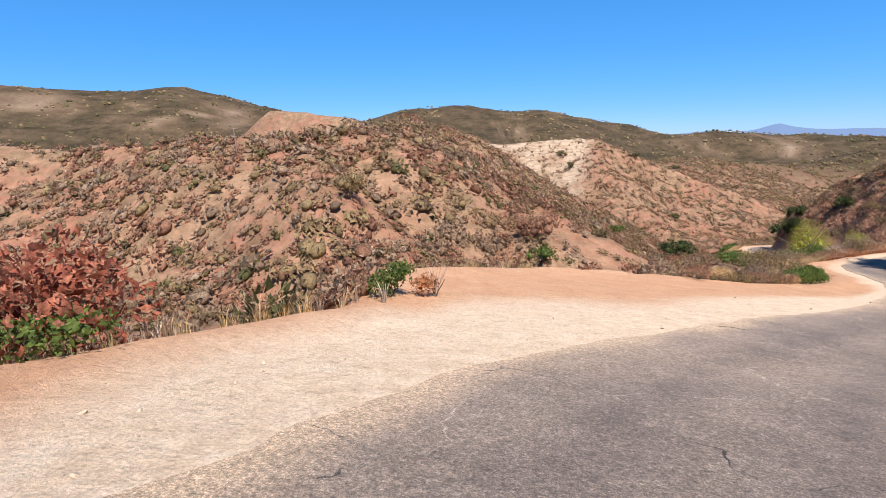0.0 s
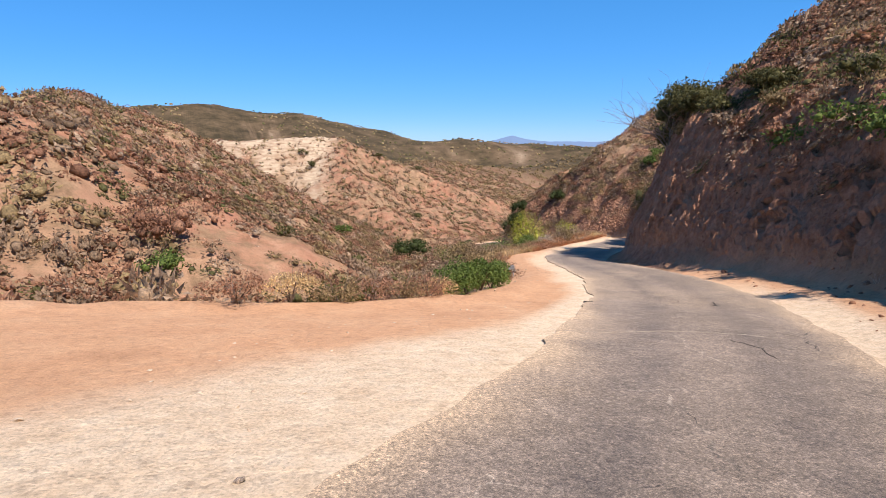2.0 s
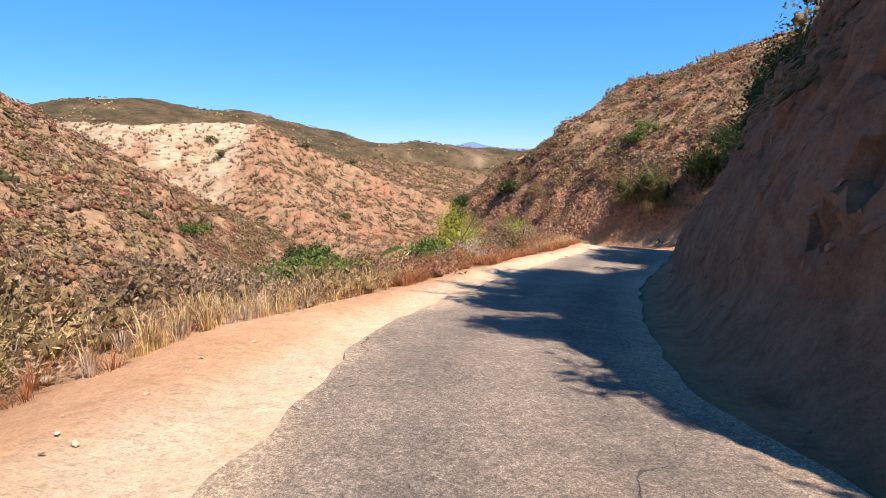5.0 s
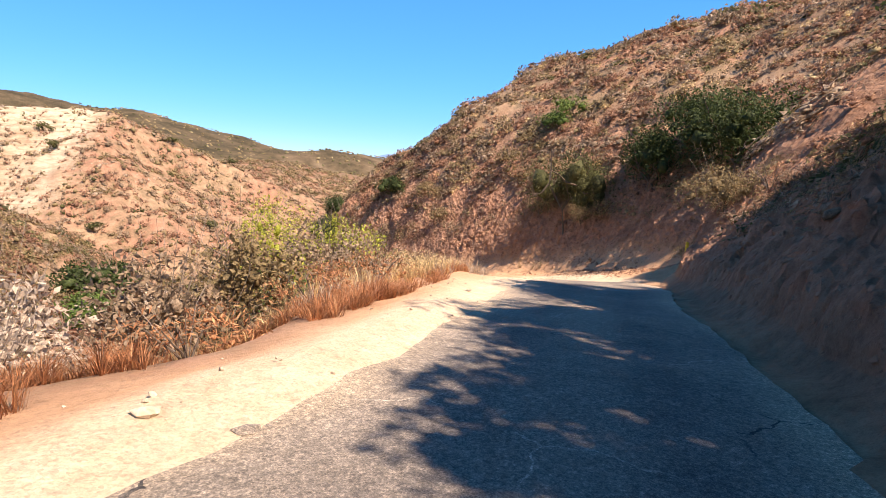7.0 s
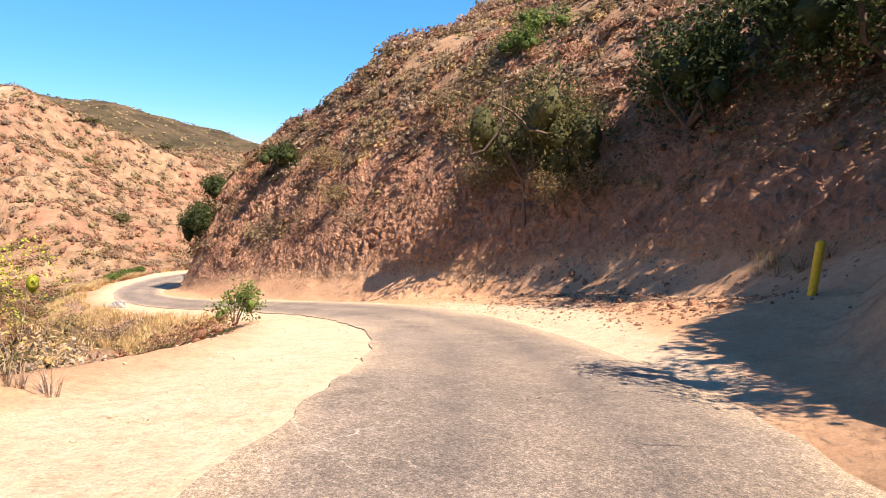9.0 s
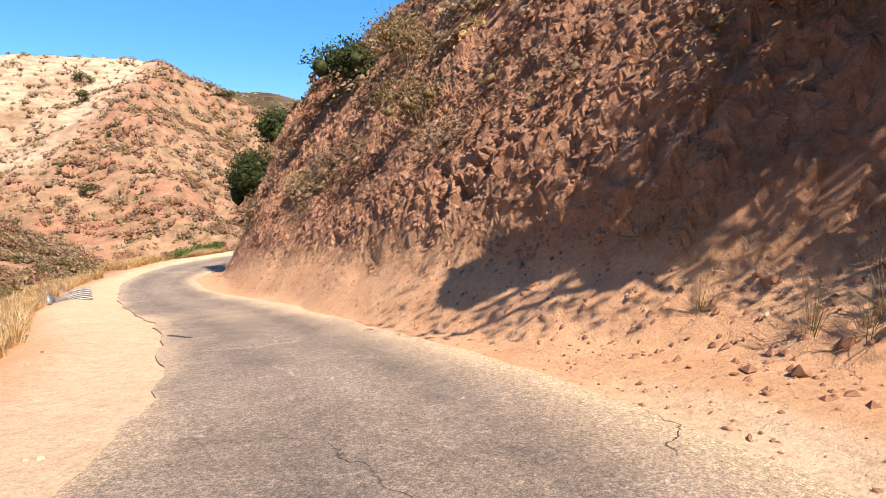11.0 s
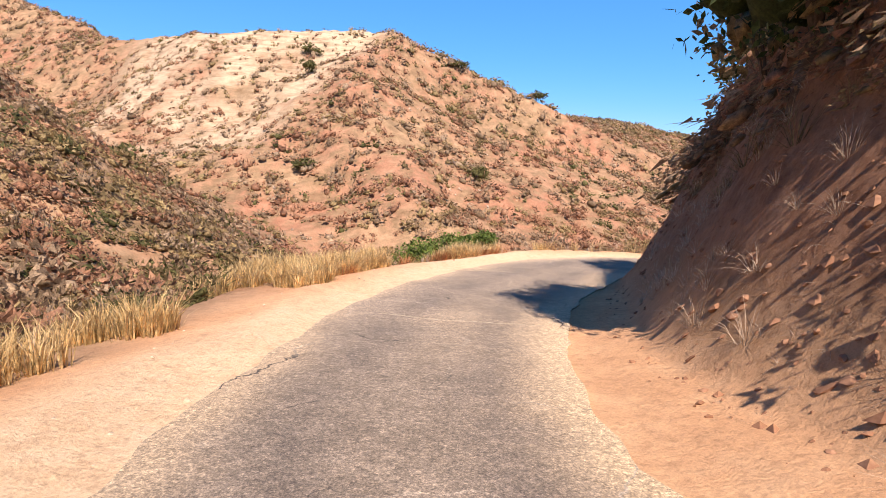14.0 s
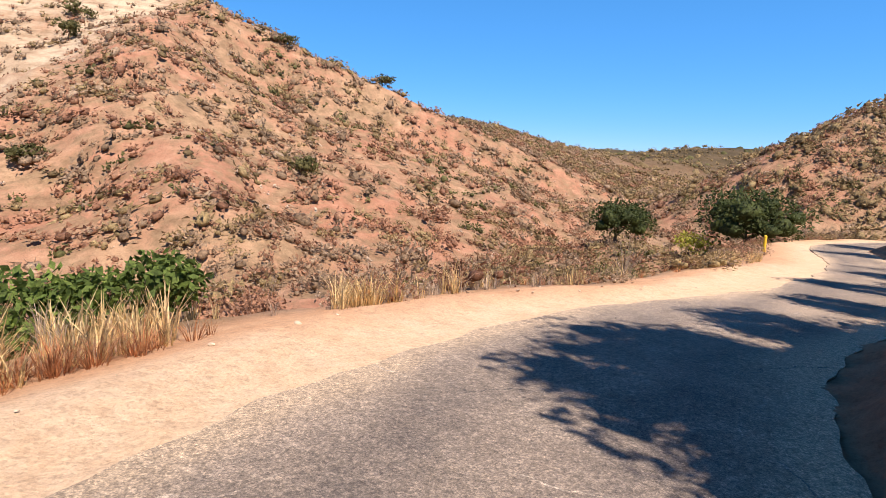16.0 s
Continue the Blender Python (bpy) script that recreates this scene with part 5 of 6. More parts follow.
# green thicket past the turnout
for i, (bx, by, br, bh) in enumerate(((18.3, 29.0, 0.65, 1.1), (19.0, 29.5, 0.7, 1.25), (19.8, 30.1, 0.7, 1.2), (20.6, 30.9, 0.6, 1.0), (23.4, 35.8, 0.75, 1.3), (22.7, 34.6, 0.6, 1.0), (24.2, 38.4, 0.7, 1.2))):
    shrub("thicket_bush", "leafy fresh green thicket bush below the shoulder", bx, by, br, bh, LUSH, 0.042, 2000, 31 + i, 0.35, 11, group="green thicket")
for i, (bx, by, br, bh) in enumerate(((17.1, 27.9, 0.6, 0.75), (16.4, 28.1, 0.7, 0.85), (17.6, 28.4, 0.55, 0.8), (15.5, 27.7, 0.7, 0.8), (14.6, 27.5, 0.7, 0.8), (13.4, 27.2, 0.7, 0.8), (12.2, 26.8, 0.7, 0.8))):
    shrub("dead_brush", "dry brown and straw-coloured brush below the shoulder", bx, by, br, bh, (RUST, OLIVE, STRAW)[i % 3], 0.04, 1100, 41 + i, 0.2, 9, bare=9, narrow=0.3, group="dead brush")
# below the road in the canyon
shrub("canyon_bush", "wide dark green bush in the canyon", 40.7, 77.6, 2.7, 3.4, LUSH, 0.1, 1800, 51, 0.6, 12, dz=-0.2)
shrub("canyon_bush", "dark green bush low on the red hill across the canyon", 35.8, 118.8, 2.1, 3.0, LUSH, 0.14, 700, 50, 0.65, 9)
tree("canyon_oak", "green oak in the bottom of the canyon", 52.0, 126.0, 3.8, 5.2, OAK, 0.2, 1500, 52)
shrub("canyon_bush", "tall green bush in the canyon", 49.5, 98.0, 2.4, 3.4, LUSH, 0.14, 1000, 53, 0.65, 10)
shrub("grey_bush", "pale grey-pink dry bush with bare twigs", 50.5, 85.5, 2.3, 2.8, CREAM, 0.08, 900, 54, 0.35, 10, bare=26)
shrub("olive_bush", "olive-yellow bush below the shoulder", 46.6, 72.5, 1.5, 2.5, OLIVE, 0.08, 900, 55, 0.5, 9, bare=8)
shrub("olive_bush", "olive-yellow bush below the shoulder", 40.0, 60.4, 1.1, 1.2, OLIVE, 0.06, 700, 56, 0.5, 9)
shrub("dry_bush", "grey-brown dry bush below the shoulder", 33.0, 53.4, 1.2, 1.5, SAGE, 0.06, 800, 57, 0.5, 9, bare=10)
shrub("dry_bush", "grey-brown dry bush below the shoulder", 35.6, 60.5, 1.6, 2.0, OLIVE, 0.07, 900, 58, 0.5, 9, bare=10)
shrub("dry_bush", "grey-brown dry bush below the shoulder", 31.0, 62.0, 1.7, 2.2, SAGE, 0.08, 900, 59, 0.5, 9, bare=8)
tree("yellow_green_tree", "bright yellow-green small tree in the canyon", 59.0, 92.0, 2.8, 9.6, LIME, 0.075, 4200, 60, 0.7, core=0.25)
shrub("yellow_green_bush", "yellow-green bush beside the small tree", 62.6, 94.5, 3.0, 7.2, LIME, 0.06, 3600, 61, 0.35, 12, bare=28)
shrub("dark_green_bush", "dark green bush under the yellow tree", 61.0, 90.0, 2.2, 3.8, LUSH, 0.1, 900, 62, 0.6, 9)
shrub("cream_bush", "pale cream dry bush with bare twigs", 65.0, 86.5, 1.4, 1.8, CREAM, 0.07, 700, 63, 0.3, 9, bare=20)
shrub("roadside_green_bush", "tall leafy green bush beside the shoulder", 70.6, 91.5, 0.95, 2.2, LUSH, 0.055, 1300, 64, 0.5, 10)
# hill side
tree("bank_oak", "broad dark oak on the bank above the pullout", 86.0, 77.0, 4.2, 7.4, OAK, 0.115, 6500, 71, 1.2, core=0.4)
shrub("twiggy_bush", "leaning dry bush with many bare grey twigs on the bank", 73.9, 71.2, 2.2, 3.2, OLIVE, 0.065, 3600, 72, 0.5, 13, bare=14)
tree("bank_oak", "round green oak at the crest of the cut", 81.5, 115.3, 1.9, 3.3, OAK, 0.1, 2300, 73, 0.7)
tree("bank_oak", "dark green oak leaning from the spur above the road", 77.8, 124.7, 1.45, 4.0, OAK, 0.07, 3400, 74, 0.8)
for i, (bx, by) in enumerate(((88.4, 81.8), (86.6, 84.0))):
    tree("bank_oak", "dark scrub oak above the pullout's bank", bx, by, 3.1 - 0.4 * i, 5.6 + 0.7 * i, OAK, 0.11, 4200, 191 + i, 0.9, core=0.4)
tree("bank_tree", "leafy grey-green tree hanging over the cut", 83.9, 90.3, 3.4, 8.8, GREEN, 0.09, 5200, 75, 2.4, core=0.6, slim=0.22)
for bx, by in ((84.7, 91.2), (84.5, 89.0), (84.0, 93.4), (85.2, 87.4)):
    shrub("wiry_bush", "brown wiry half-dead bush at the crest of the cut", bx, by, 1.7, 2.4, OLIVE, 0.05, 2400, int(bx * 10), 0.3, 12, bare=14)
for bx, by in ((85.6, 99.4), (81.6, 105.2), (82.2, 108.4), (84.9, 95.2)):
    shrub("wiry_bush", "brown wiry half-dead bush on top of the cut", bx, by, 1.9, 2.6, OLIVE, 0.06, 1800, int(bx * 10), 0.4, 10, bare=14)
shrub("slope_green_bush", "green bush on the spur's slope", 89.4, 97.6, 2.1, 2.6, LUSH, 0.09, 1100, 76, 0.6, 9)
shrub("slope_green_bush", "green bush high on the spur's slope", 91.2, 97.2, 1.8, 3.0, LUSH, 0.1, 1000, 77, 0.6, 9)
for i, (st, so, br, bh, mt) in enumerate(((4.1, 8.6, 1.3, 1.9, LUSH), (4.6, 7.8, 1.1, 1.3, RUST), (3.5, 9.6, 1.4, 2.0, LUSH), (5.0, 6.8, 1.0, 1.2, SAGE), (5.5, 6.2, 1.0, 1.2, OLIVE), (4.4, 9.5, 1.4, 2.0, GREEN),
                                       (5.9, 6.6, 1.2, 1.4, RUST), (6.2, 6.2, 1.2, 1.5, OLIVE), (6.5, 6.8, 1.5, 2.2, GREEN), (6.8, 6.2, 1.4, 2.4, OLIVE), (7.9, 9.0, 1.5, 3.0, GREEN), (8.1, 10.0, 1.6, 3.0, OLIVE),
                                       (7.4, 8.4, 1.6, 3.0, GREEN), (7.6, 8.0, 1.4, 2.0, OLIVE), (15.2, 5.0, 1.4, 2.8, OLIVE), (16.2, 5.0, 1.6, 3.2, GREEN), (16.4, 5.8, 1.3, 1.9, GREEN), (17.0, 6.2, 1.4, 2.0, GREEN),
                                       (17.7, 6.4, 1.7, 3.2, OLIVE), (18.6, 6.4, 1.7, 3.2, GREEN), (19.4, 6.6, 1.8, 3.4, GREEN), (14.9, 6.4, 1.2, 2.2, OLIVE), (4.56, 7.9, 1.3, 1.7, LUSH), (4.35, 8.6, 1.5, 2.0, LUSH), (4.75, 8.2, 1.1, 1.2, OLIVE), (4.85, 7.4, 0.8, 0.9, RUST), (5.1, 6.9, 1.0, 1.3, GREEN))):
    bx, by = beside(st, so)
    shrub("bank_shrub", "dark chaparral shrub on top of the cut bank", bx, by, br, bh, mt, 0.1, 430, 81 + i, 0.55, 9, group="shrubs on the cut bank", bare=4 if i % 2 else 0)
for i, (st, so, br, bh) in enumerate(((4.95, 8.8, 1.4, 1.7), (5.4, 6.6, 1.3, 2.2), (5.7, 6.4, 1.5, 3.3), (5.95, 6.2, 1.8, 4.4), (6.2, 6.2, 1.8, 5.3), (6.42, 5.9, 1.6, 5.0), (7.15, 8.0, 2.0, 5.0), (7.35, 8.6, 2.2, 5.8), (7.55, 9.2, 2.3, 6.2),
                                   (7.72, 6.6, 2.3, 6.6), (8.05, 9.8, 2.3, 4.2), (7.97, 6.6, 2.2, 7.4), (8.16, 7.6, 2.2, 7.6), (8.2, 11.2, 2.3, 3.8), (8.45, 8.6, 2.0, 3.6), (8.7, 9.0, 2.0, 3.2), (14.85, 6.4, 1.7, 3.6), (14.68, 5.1, 1.5, 4.2), (14.92, 4.8, 1.8, 4.7), (16.2, 6.4, 1.6, 3.2),
                                   (16.55, 6.0, 1.7, 3.2), (17.1, 6.0, 1.7, 2.9), (17.7, 5.6, 1.8, 3.6), (18.3, 5.2, 2.0, 5.0), (19.0, 5.2, 1.9, 4.6), (20.2, 6, 2.4, 5.0), (21.2, 6, 2.4, 5.0))):
    bx, by = beside(st, so)
    tree("bank_oak", "dark scrub oak on top of the shaded cut bank", bx, by, br, bh, GREEN if st < 6.5 else OAK, *((0.085, 2500) if st > 14 or st < 6.5 else (0.1, 3400)), 171 + i, 0.9, group="oaks on the cut bank", core=0.62 if 7 < st < 8.5 else 0.7)
for i, (st, so, br, bh, mt) in enumerate(((8.5, -7.6, 0.9, 1.1, CREAM), (8.8, -8.4, 1.0, 1.3, STRAW), (9.2, -8.0, 1.0, 1.5, STRAW), (9.4, -8.6, 1.1, 1.5, OLIVE), (9.7, -8.2, 1.0, 1.3, CREAM), (10.1, -8.4, 1.1, 1.3, STRAW),
                                       (7.0, -7.4, 1.2, 1.8, SAGE), (7.4, -7.2, 1.1, 1.7, CREAM), (7.8, -7.4, 1.2, 1.8, OLIVE), (6.6, -7.2, 1.1, 1.6, OLIVE), (6.2, -7.4, 1.1, 1.4, OLIVE), (8.2, -7.2, 0.9, 1.2, WEED), (7.2, -5.6, 0.9, 0.9, WEED), (7.55, -5.6, 0.9, 1.0, WEED), (7.9, -5.9, 1.0, 1.2, WEED), (8.25, -6.3, 1.1, 1.3, WEED), (8.6, -6.6, 1.0, 1.1, STRAW),
                                       (6.9, -5.8, 0.9, 1.0, WEED), (6.6, -5.6, 0.8, 0.8, WEED), (7.3, -9.0, 1.5, 2.7, OLIVE), (6.8, -9.0, 1.4, 2.3, CREAM), (7.7, -9.2, 1.5, 2.8, SAGE), (8.2, -9.4, 1.5, 2.6, LUSH), (6.3, -9.0, 1.3, 1.5, GREEN), (5.9, -6.6, 0.9, 1.0, OLIVE), (5.5, -6.4, 0.9, 0.9, STRAW), (9.0, -6.9, 0.9, 1.0, STRAW))):
    bx, by = beside(st, so)
    shrub("dry_weed_clump", "bushy clump of dry weeds below the shoulder", bx, by, br, bh, mt, 0.055, 620, 201 + i, 0.2, 9, category="weeds", group="dry weed clumps", bare=5, narrow=0.22)
for i, (st, so, br, bh, mt) in enumerate(((7.1, -8.6, 1.4, 2.3, LUSH), (7.22, -7.5, 0.9, 1.2, OLIVE), (7.4, -10.0, 0.9, 3.1, LUSH), (7.45, -8.3, 1.3, 2.3, CREAM), (7.75, -8.2, 1.4, 2.7, SAGE), (7.95, -8.0, 1.2, 2.6, OLIVE), (8.5, -9.6, 1.5, 2.2, SAGE),
                                       (5.6, -8.4, 1.4, 1.9, OLIVE), (5.2, -8.0, 1.3, 1.6, SAGE), (5.9, -8.6, 1.4, 2.0, SAGE), (6.3, -8.6, 1.3, 1.9, LUSH), (6.6, -8.8, 1.3, 2.1, OLIVE), (9.1, -11.0, 1.6, 3.2, LIME))):
    bx, by = beside(st, so)
    shrub("slope_bush", "rounded bush crowding the slope below the shoulder", bx, by, br * 1.1, bh * 1.3, mt, 0.075, 2200, 251 + i, 0.3, 12, group="bushes below the shoulder", bare=14 if mt is not LUSH else 0)
for i, (st, so, br, bh, mt) in enumerate(((9.52, 6.3, 0.9, 1.0, STRAW), (9.42, 6.5, 1.0, 1.2, OLIVE), (9.36, 7.0, 1.1, 1.3, SAGE), (9.66, 6.7, 0.8, 0.9, STRAW), (9.25, 6.6, 1.0, 1.0, OLIVE))):
    bx, by = beside(st, so)
    shrub("bank_brush", "golden-olive dry brush along the bank's edge", bx, by, br, bh, mt, 0.05, 800, 271 + i, 0.2, 9, group="brush on the bank's edge", bare=10, narrow=0.25)
# the far bend
for i, (st, so, br, bh) in enumerate(((16.2, -7.2, 1.1, 1.9), (16.4, -7.6, 1.2, 1.8), (16.5, -6.9, 1.0, 1.4), (16.3, -8.4, 1.2, 2.0))):
    bx, by = beside(st, so)
    shrub("thicket_bush", "leafy fresh green thicket bush below the shoulder", bx, by, br, bh, LUSH, 0.075, 1500, 111 + i, 0.5, 9, group="green thicket")
for i, (st, so, br, bh, mt) in enumerate(((17.0, -8.5, 1.5, 2.0, SAGE), (17.3, -7.6, 1.4, 1.8, OLIVE), (17.7, -7.4, 1.5, 1.4, OLIVE), (18.1, -8.2, 1.5, 1.5, GREEN), (16.8, -9.6, 1.2, 2.0, RUST), (14.2, -7.5, 1.2, 1.3, OLIVE),
                                       (13.4, -6.6, 1.2, 1.3, OLIVE), (12.7, -6.4, 1.2, 1.4, SAGE), (15.0, -7.4, 1.2, 1.3, GREEN))):
    bx, by = beside(st, so)
    shrub("dry_bush", "grey-brown dry bush below the shoulder", bx, by, br, bh, mt, 0.07, 700, 121 + i, 0.45, 9, bare=8)
_bx, _by = beside(17.9, -6.6)
shrub("leafless_bush", "leafless grey bush of crooked branches", _bx, _by, 0.9, 1.5, CREAM, 0.03, 30, 131, 0.0, 6, bare=34)
tree("far_oak", "dark oak in the flat beside the creek", 112.6, 190.2, 3.6, 5.6, OAK, 0.17, 2200, 132, 1.0)
tree("far_oak", "wide dark oak beside the road's far bend", 121.5, 181.5, 5.4, 7.2, OAK, 0.18, 3200, 133, 1.0)
shrub("yellow_green_bush", "bright yellow-green shrub between the oaks", 116.8, 183.6, 2.3, 4.2, LIME, 0.13, 700, 134, 0.4, 8)
for i, (bx, by, br, bh) in enumerate(((49.5, 240.7, 2.4, 3.0), (50.7, 230.8, 1.8, 3.2), (56.7, 196.3, 1.8, 2.2), (80.3, 197.8, 2.0, 2.6), (79.8, 241.3, 2.3, 2.4), (96.5, 239.7, 2.3, 2.4))):
    shrub("far_hill_bush", "large dark green bush on the white hill", bx, by, br, bh, GREEN, 0.22, 330, 141 + i, 0.75, 7, group="dark bushes on the white hill")


def dead_tree(x, y, h, seed):
    g = np.random.default_rng(seed)
    ob = place("dead_tree", x, y, "leafless grey tree of fine branches at the bank's crest", "tree")
    solid("trunk", *tube([(0, 0, -0.2), (0.05, 0.02, h * 0.2), (-0.03, 0.06, h * 0.35)], 0.12, 0.085, 8), TWIG, ob)
    for i in range(8):
        a = 2 * math.pi * i / 8 + g.uniform(-0.4, 0.4)
        out = []
        branches((0, 0.03, h * 0.3), (0.28 * h * math.cos(a), 0.28 * h * math.sin(a), h * g.uniform(0.5, 0.8)), 0.06, 3, g, out)
        solid("branch", *join(out), TWIG, ob)
    return ob


dead_tree(41.7, 44.5, 2.8, 153)


# ---------------------------------------------------------------- rocks of the cut
_rocks = [stone_mesh(520 + i, 0.75) for i in range(6)]
_g = np.random.default_rng(77)
ground_ob = bpy.data.objects["ground"]
_meshes = []
for v, f in _rocks:
    o = solid("rock", v, f, ROCK)
    _meshes.append(o.data)
    bpy.data.objects.remove(o)
for i in range(290):
    if i % 5 < 3:
        u, o = _g.uniform(11.2, 14.0), _g.uniform(5.2, 8.5)
    elif i % 5 == 3:
        u, o = _g.uniform(10.2, 12.4), _g.uniform(6.2, 8.5)
    else:
        u, o = _g.uniform(3.0, 9.0), _g.uniform(4.5, 7.5)
    bx, by = beside(u, o)
    rock = new("rock", _meshes[i % 6])
    rr = 0.07 + 0.2 * _g.uniform() ** 3
    rock.matrix_basis = pose(float(bx), float(by), float(height(bx, by)[0]) + 0.1 * rr, *_g.uniform(-40, 40, 2), _g.uniform(0, 360)) @ Matrix.Diagonal((rr, rr, rr, 1))
    rock.parent = ground_ob


# ---------------------------------------------------------------- made things by the road
def yellow_post(x, y, h=1.25, r=0.095, lean=2.0):
    """A steel marker post with a domed cap, set in the ground."""
    ob = place("marker_post", x, y, "yellow-painted steel post at the edge of the road", "post", "yellow posts")
    ob.rotation_euler = (radians(lean), radians(-lean), 0)
    t = np.linspace(0, 2 * np.pi, 20, endpoint=False)
    rings = [(r, -0.3), (r, h - 0.03), (r * 0.96, h)]
    v = np.concatenate([np.stack([q * np.cos(t), q * np.sin(t), t * 0 + z], 1) for q, z in rings])
    f = np.array([(i * 20 + j, i * 20 + (j + 1) % 20, (i + 1) * 20 + (j + 1) % 20, (i + 1) * 20 + j) for i in range(2) for j in range(20)])
    solid("pipe", v, f, YELLOW, ob, smooth_shade=True)
    rings = [(r * 1.04, h - 0.02), (r * 1.04, h + 0.01), (r * 0.8, h + 0.05), (r * 0.4, h + 0.075), (0.001, h + 0.08)]
    v = np.concatenate([np.stack([q * np.cos(t), q * np.sin(t), t * 0 + z], 1) for q, z in rings])
    f = np.array([(i * 20 + j, i * 20 + (j + 1) % 20, (i + 1) * 20 + (j + 1) % 20, (i + 1) * 20 + j) for i in range(4) for j in range(20)])
    solid("cap", v, f, YELLOW, ob, smooth_shade=True)


yellow_post(79.6, 76.3)
yellow_post(107.2, 165.8)


def corrugated_sheet(x, y, turn, length, tall, label, curl=0.35):
    """A sheet of corrugated culvert steel, half buried, its end bent up."""
    ob = place("corrugated_sheet", x, y, label, "metal sheet", "corrugated sheets")
    ob.rotation_euler = (0, 0, turn)
    n, m = 40, 49
    a, b = np.meshgrid(np.linspace(0, 1, n), np.linspace(0, 1, m))
    wave = 0.03 * np.sin(b * 2 * np.pi * 6.5)
    bow = 0.1 * np.sin(a * np.pi) - curl * np.clip(a - 0.75, 0, 1) * 1.5
    X, Z = (a - 0.5) * length, -0.12 + b * (tall + 0.12) * (0.35 + 0.65 * smooth(0.1, 0.75, a)) + 0.25 * curl * np.clip(a - 0.8, 0, 1)
    Y = bow + wave + 0.35 * b * b * tall
    v = np.concatenate([np.stack([X.ravel(), Y.ravel(), Z.ravel()], 1), np.stack([X.ravel(), Y.ravel() + 0.006, Z.ravel()], 1)])
    i = (np.arange(m - 1)[:, None] * n + np.arange(n - 1)[None, :]).ravel()
    f = np.stack([i, i + 1, i + n + 1, i + n], 1)
    solid("sheet", v, np.concatenate([f, f[:, ::-1] + n * m]), STEEL, ob, smooth_shade=True)
    t = np.linspace(0, 1, 18)
    ends = np.stack([(t - 0.5) * 0.7 - 0.15 * length, 0 * t - 0.08, 0.05 + 0.12 * np.sin(t * 3)], 1)
    solid("torn_edge", *tube(ends, 0.02, 0.012, 5), STEEL, ob)


corrugated_sheet(69.4, 114.85, radians(32), 1.6, 0.4, "bent corrugated galvanised sheet half buried in the shoulder")
corrugated_sheet(68.95, 114.1, radians(100), 0.7, 0.36, "short corrugated galvanised sheet beside the longer one", 0.1)
corrugated_sheet(25.0, 37.0, radians(58), 1.8, 0.3, "low corrugated galvanised sheet half buried in the shoulder")


def utility_pole(x, y, h):
    ob = place("pole", x, y, "thin weathered pole standing on the red hill", "pole")
    solid("shaft", *tube([(0, 0, -0.3), (-0.05, 0, h * 0.5), (-0.18, 0, h)], 0.09, 0.06, 8), TWIG, ob, smooth_shade=True)
    solid("cross_piece", *tube([(-0.5, 0, h * 0.93), (0.2, 0, h * 0.95)], 0.04, 0.04, 6), TWIG, ob)


utility_pole(-25.5, 71.2, 3.2)


# ---------------------------------------------------------------- cracks in the asphalt, filled with pale dust, and dark worn spots
DUST = plain("pale_dust_filling", [(0.35, (0.26, 0.215, 0.165)), (0.65, (0.46, 0.40, 0.315))], 25.0, 0.95, 0.1)
GAP = plain("dark_open_crack", [(0.35, (0.03, 0.027, 0.024)), (0.65, (0.09, 0.08, 0.07))], 25.0, 0.95, 0.1)


def road_crack(way, width, material, seed):
    """A crack that wanders along a way of (station, offset), as a thin fill lying on the road."""
    g = np.random.default_rng(seed)
    way = np.array(way)
    t = np.linspace(0, len(way) - 1, 16 * len(way))
    x, y = beside(np.interp(t, np.arange(len(way)), way[:, 0]), np.interp(t, np.arange(len(way)), way[:, 1]))
    p = np.stack([x, y], 1) + 0.05 * np.cumsum(g.normal(size=(len(t), 2)), 0) * np.sin(np.pi * t / t[-1])[:, None] * 0.35
    d = np.gradient(p, axis=0)
    d /= np.linalg.norm(d, axis=1)[:, None] + 1e-9
    half = 0.32 * width * g.uniform(0.0, 1.6, len(t)) * np.clip(4 * np.sin(np.pi * t / t[-1]), 0.1, 1)
    side = np.stack([-d[:, 1], d[:, 0]], 1) * half[:, None]
    k, s = road_place(p[:, 0], p[:, 1])
    z = LINE[k, 3] + GRADE[k] * ((p[:, 0] - LINE[k, 1]) * TANGENT[k, 0] + (p[:, 1] - LINE[k, 2]) * TANGENT[k, 1]) + 0.012 * fbm(p[:, 0], p[:, 1], 1.8, 2, 7)
    n = len(t)
    top = np.concatenate([np.column_stack([p + side, z + 0.007]), np.column_stack([p - side, z + 0.007])])
    v = np.concatenate([top, top - np.array([0, 0, 0.03])])
    i = np.arange(n - 1)
    f = np.concatenate([np.stack([i, i + 1, i + n + 1, i + n], 1), np.stack([i, i + 2 * n, i + 2 * n + 1, i + 1], 1), np.stack([i + n, i + n + 1, i + 3 * n + 1, i + 3 * n], 1)])
    solid("crack", v, f, material, bpy.data.objects["road"])


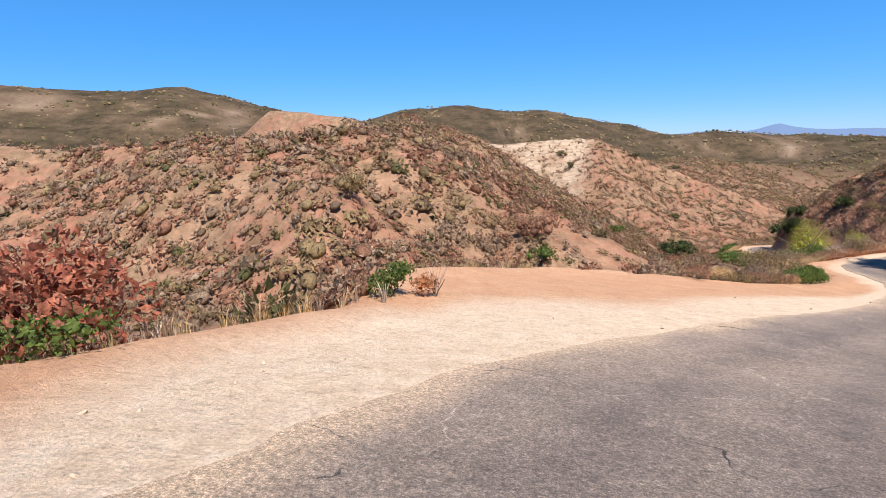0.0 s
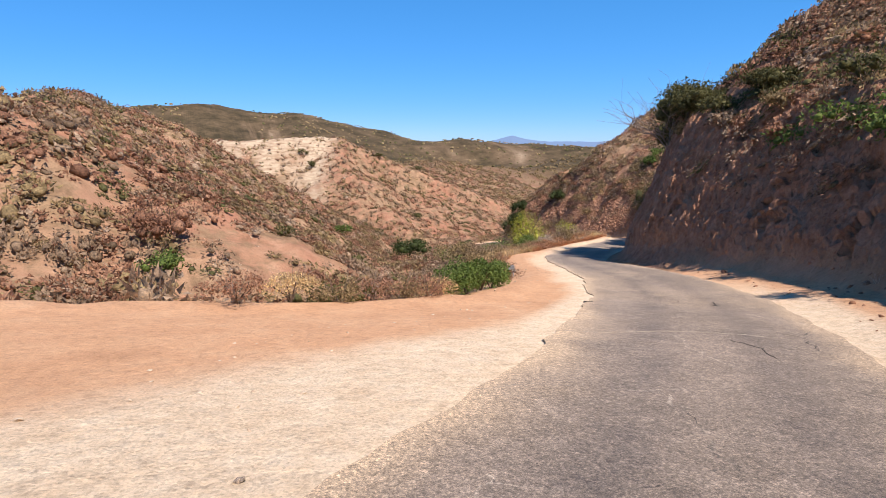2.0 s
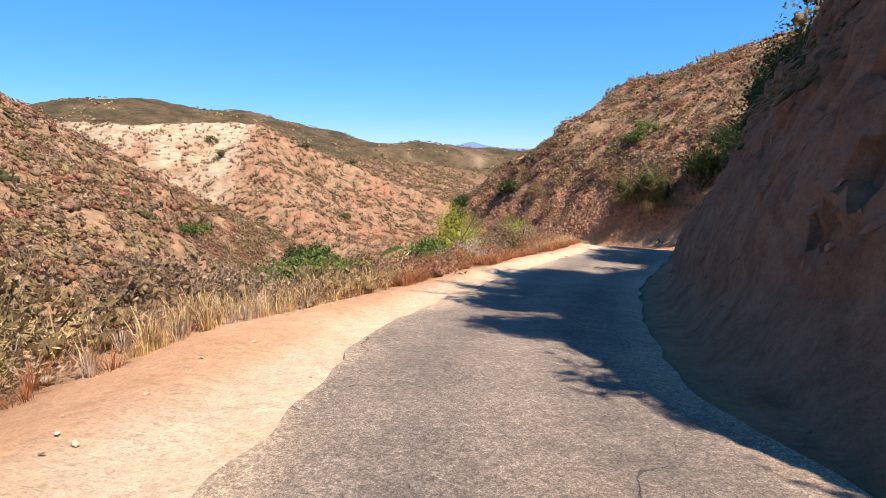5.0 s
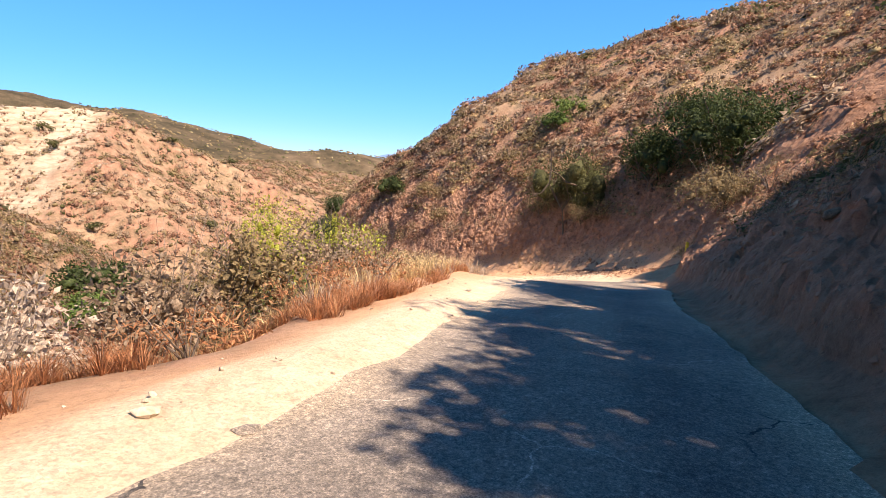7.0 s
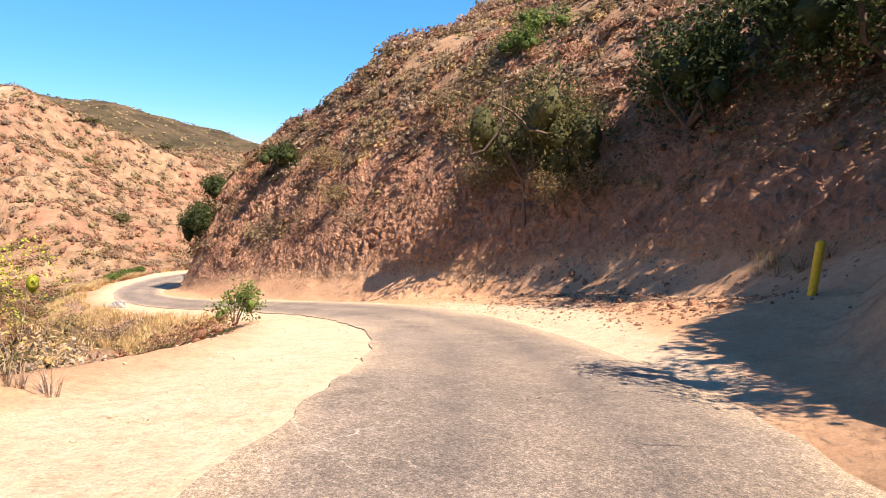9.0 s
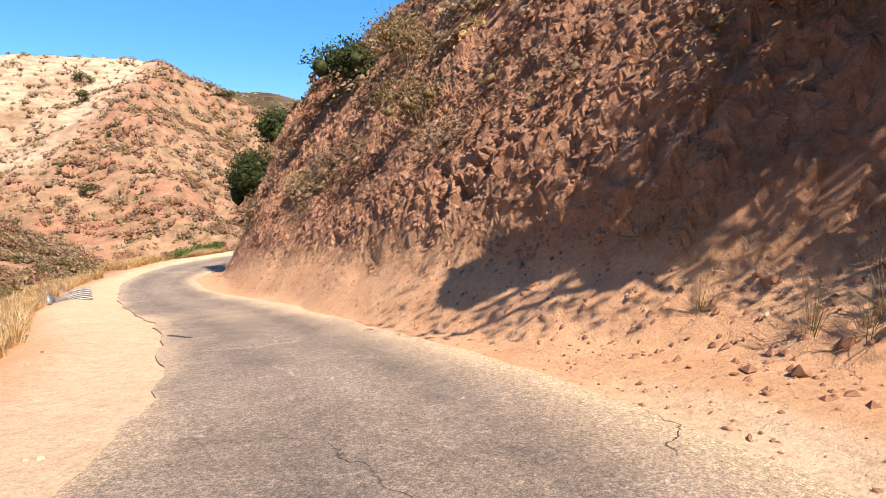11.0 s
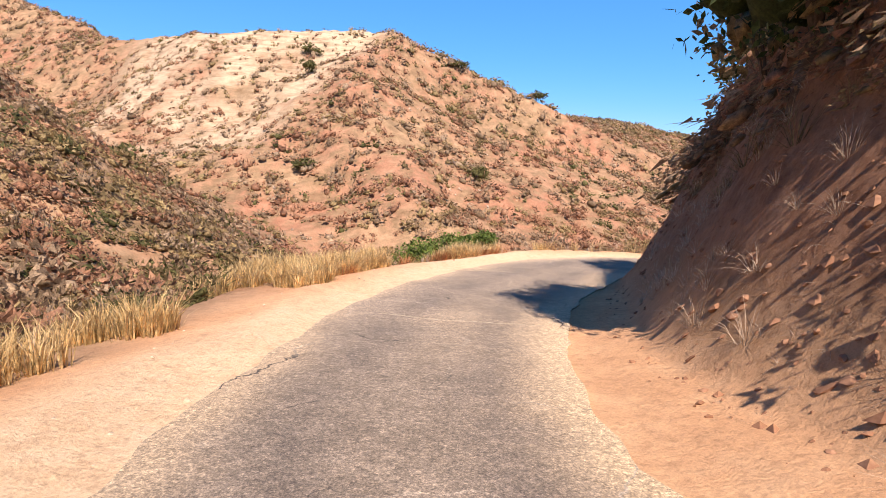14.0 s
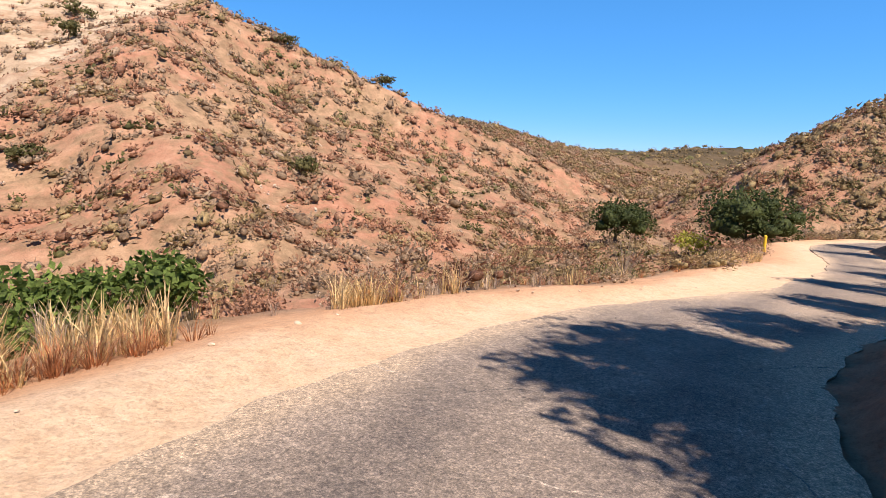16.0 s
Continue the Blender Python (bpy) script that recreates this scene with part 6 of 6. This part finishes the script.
for _i, (_way, _wide, _mat) in enumerate((
    (((11.0, -1.8), (11.02, -0.9), (11.05, -0.1), (11.03, 0.9), (11.05, 1.9)), 0.03, DUST), (((10.98, -0.7), (10.98, -0.3), (11.03, 0.1), (11.07, 0.2)), 0.03, DUST), (((10.9, 0.3), (10.96, 0.33), (11.03, 0.4)), 0.03, DUST),
    (((11.3, -1.5), (11.33, -0.4), (11.31, 0.6)), 0.02, DUST), (((12.02, 0.1), (12.03, 0.4), (12.02, 0.75), (12.09, 1.1)), 0.028, DUST), (((12.06, -1.1), (12.05, -0.5), (12.03, 0.1)), 0.02, DUST),
    (((13.2, -0.5), (13.4, -0.5), (13.57, -0.63), (13.69, -0.61), (13.86, -0.9), (14.1, -1.1)), 0.045, DUST), (((13.52, -1.35), (13.55, -0.7), (13.62, -0.34), (13.64, 0.45)), 0.025, DUST), (((13.95, -1.2), (13.97, 0.2), (13.95, 1.2)), 0.02, DUST),
    (((2.98, -1.8), (3.0, -1.15), (3.07, 0.3), (3.11, 1.4), (3.1, 2.35)), 0.025, DUST), (((3.04, 1.13), (3.01, 1.25), (2.98, 1.4), (2.92, 1.6)), 0.03, GAP), (((3.6, 1.92), (3.55, 1.72), (3.51, 1.65)), 0.035, GAP),
    (((15.75, -2.3), (15.78, -1.9), (15.83, -1.3), (15.88, -0.65)), 0.025, DUST), (((14.96, -1.6), (14.95, -0.43), (14.97, 0.6), (14.99, 1.4)), 0.028, DUST), (((3.455, -1.6), (3.46, -1.4)), 0.14, GAP),
    (((12.33, -1.15), (12.25, -0.73)), 0.16, GAP), (((1.44, -2.3), (1.47, -1.8)), 0.03, GAP))):
    road_crack(_way, _wide, _mat, 800 + _i)


# ---------------------------------------------------------------- single stones and broken asphalt at the road's edge
def roadside_stone(st, so, size, flat, material, label, seed):
    bx, by = beside(st, so)
    ob = place("stone" if material is not ASPHALT else "asphalt_lump", bx, by, label, "stone")
    v, f = stone_mesh(seed, 0.6)
    solid("body", v * np.array([size, size * 0.8, size * flat]) + np.array([0, 0, 0.25 * size * flat]), f, material, ob)


STONE_PLACES = (
    (7.26, -2.95, 0.15, 0.4, STONE, "flat pale stone lying on the dirt shoulder"), (7.28, -2.3, 0.16, 0.35, ASPHALT, "broken lump of asphalt at the road's edge"),
    (8.09, -3.1, 0.13, 0.5, ASPHALT, "broken lump of asphalt at the road's edge"), (1.27, -2.75, 0.05, 0.8, ASPHALT, "small dark lump of asphalt on the gravel"),
    (2.25, -2.5, 0.06, 0.8, ASPHALT, "small dark lump of asphalt on the gravel"), (11.29, 6.2, 0.04, 0.9, ROCK, "small dark stone on the pullout"),
    (11.24, 8.6, 0.2, 0.4, ROCK, "long flat rock fallen from the bank"), (8.74, -4.7, 0.14, 0.5, STONE, "pale stone on the edge of the shoulder"),
    (12.1, 5.2, 0.14, 0.7, ROCK, "reddish rock lying on the fallen earth"), (12.9, 5.4, 0.16, 0.8, ROCK, "reddish rock lying on the fallen earth"),
    (13.6, 4.4, 0.15, 0.8, ROCK, "reddish rock lying on the fallen earth"), (13.9, 4.8, 0.18, 0.8, ROCK, "reddish rock lying on the fallen earth"),
)
for st, so, size, flat, mt, lab in STONE_PLACES:
    roadside_stone(st, so, size, flat, mt, lab, 700 + int(10 * st))
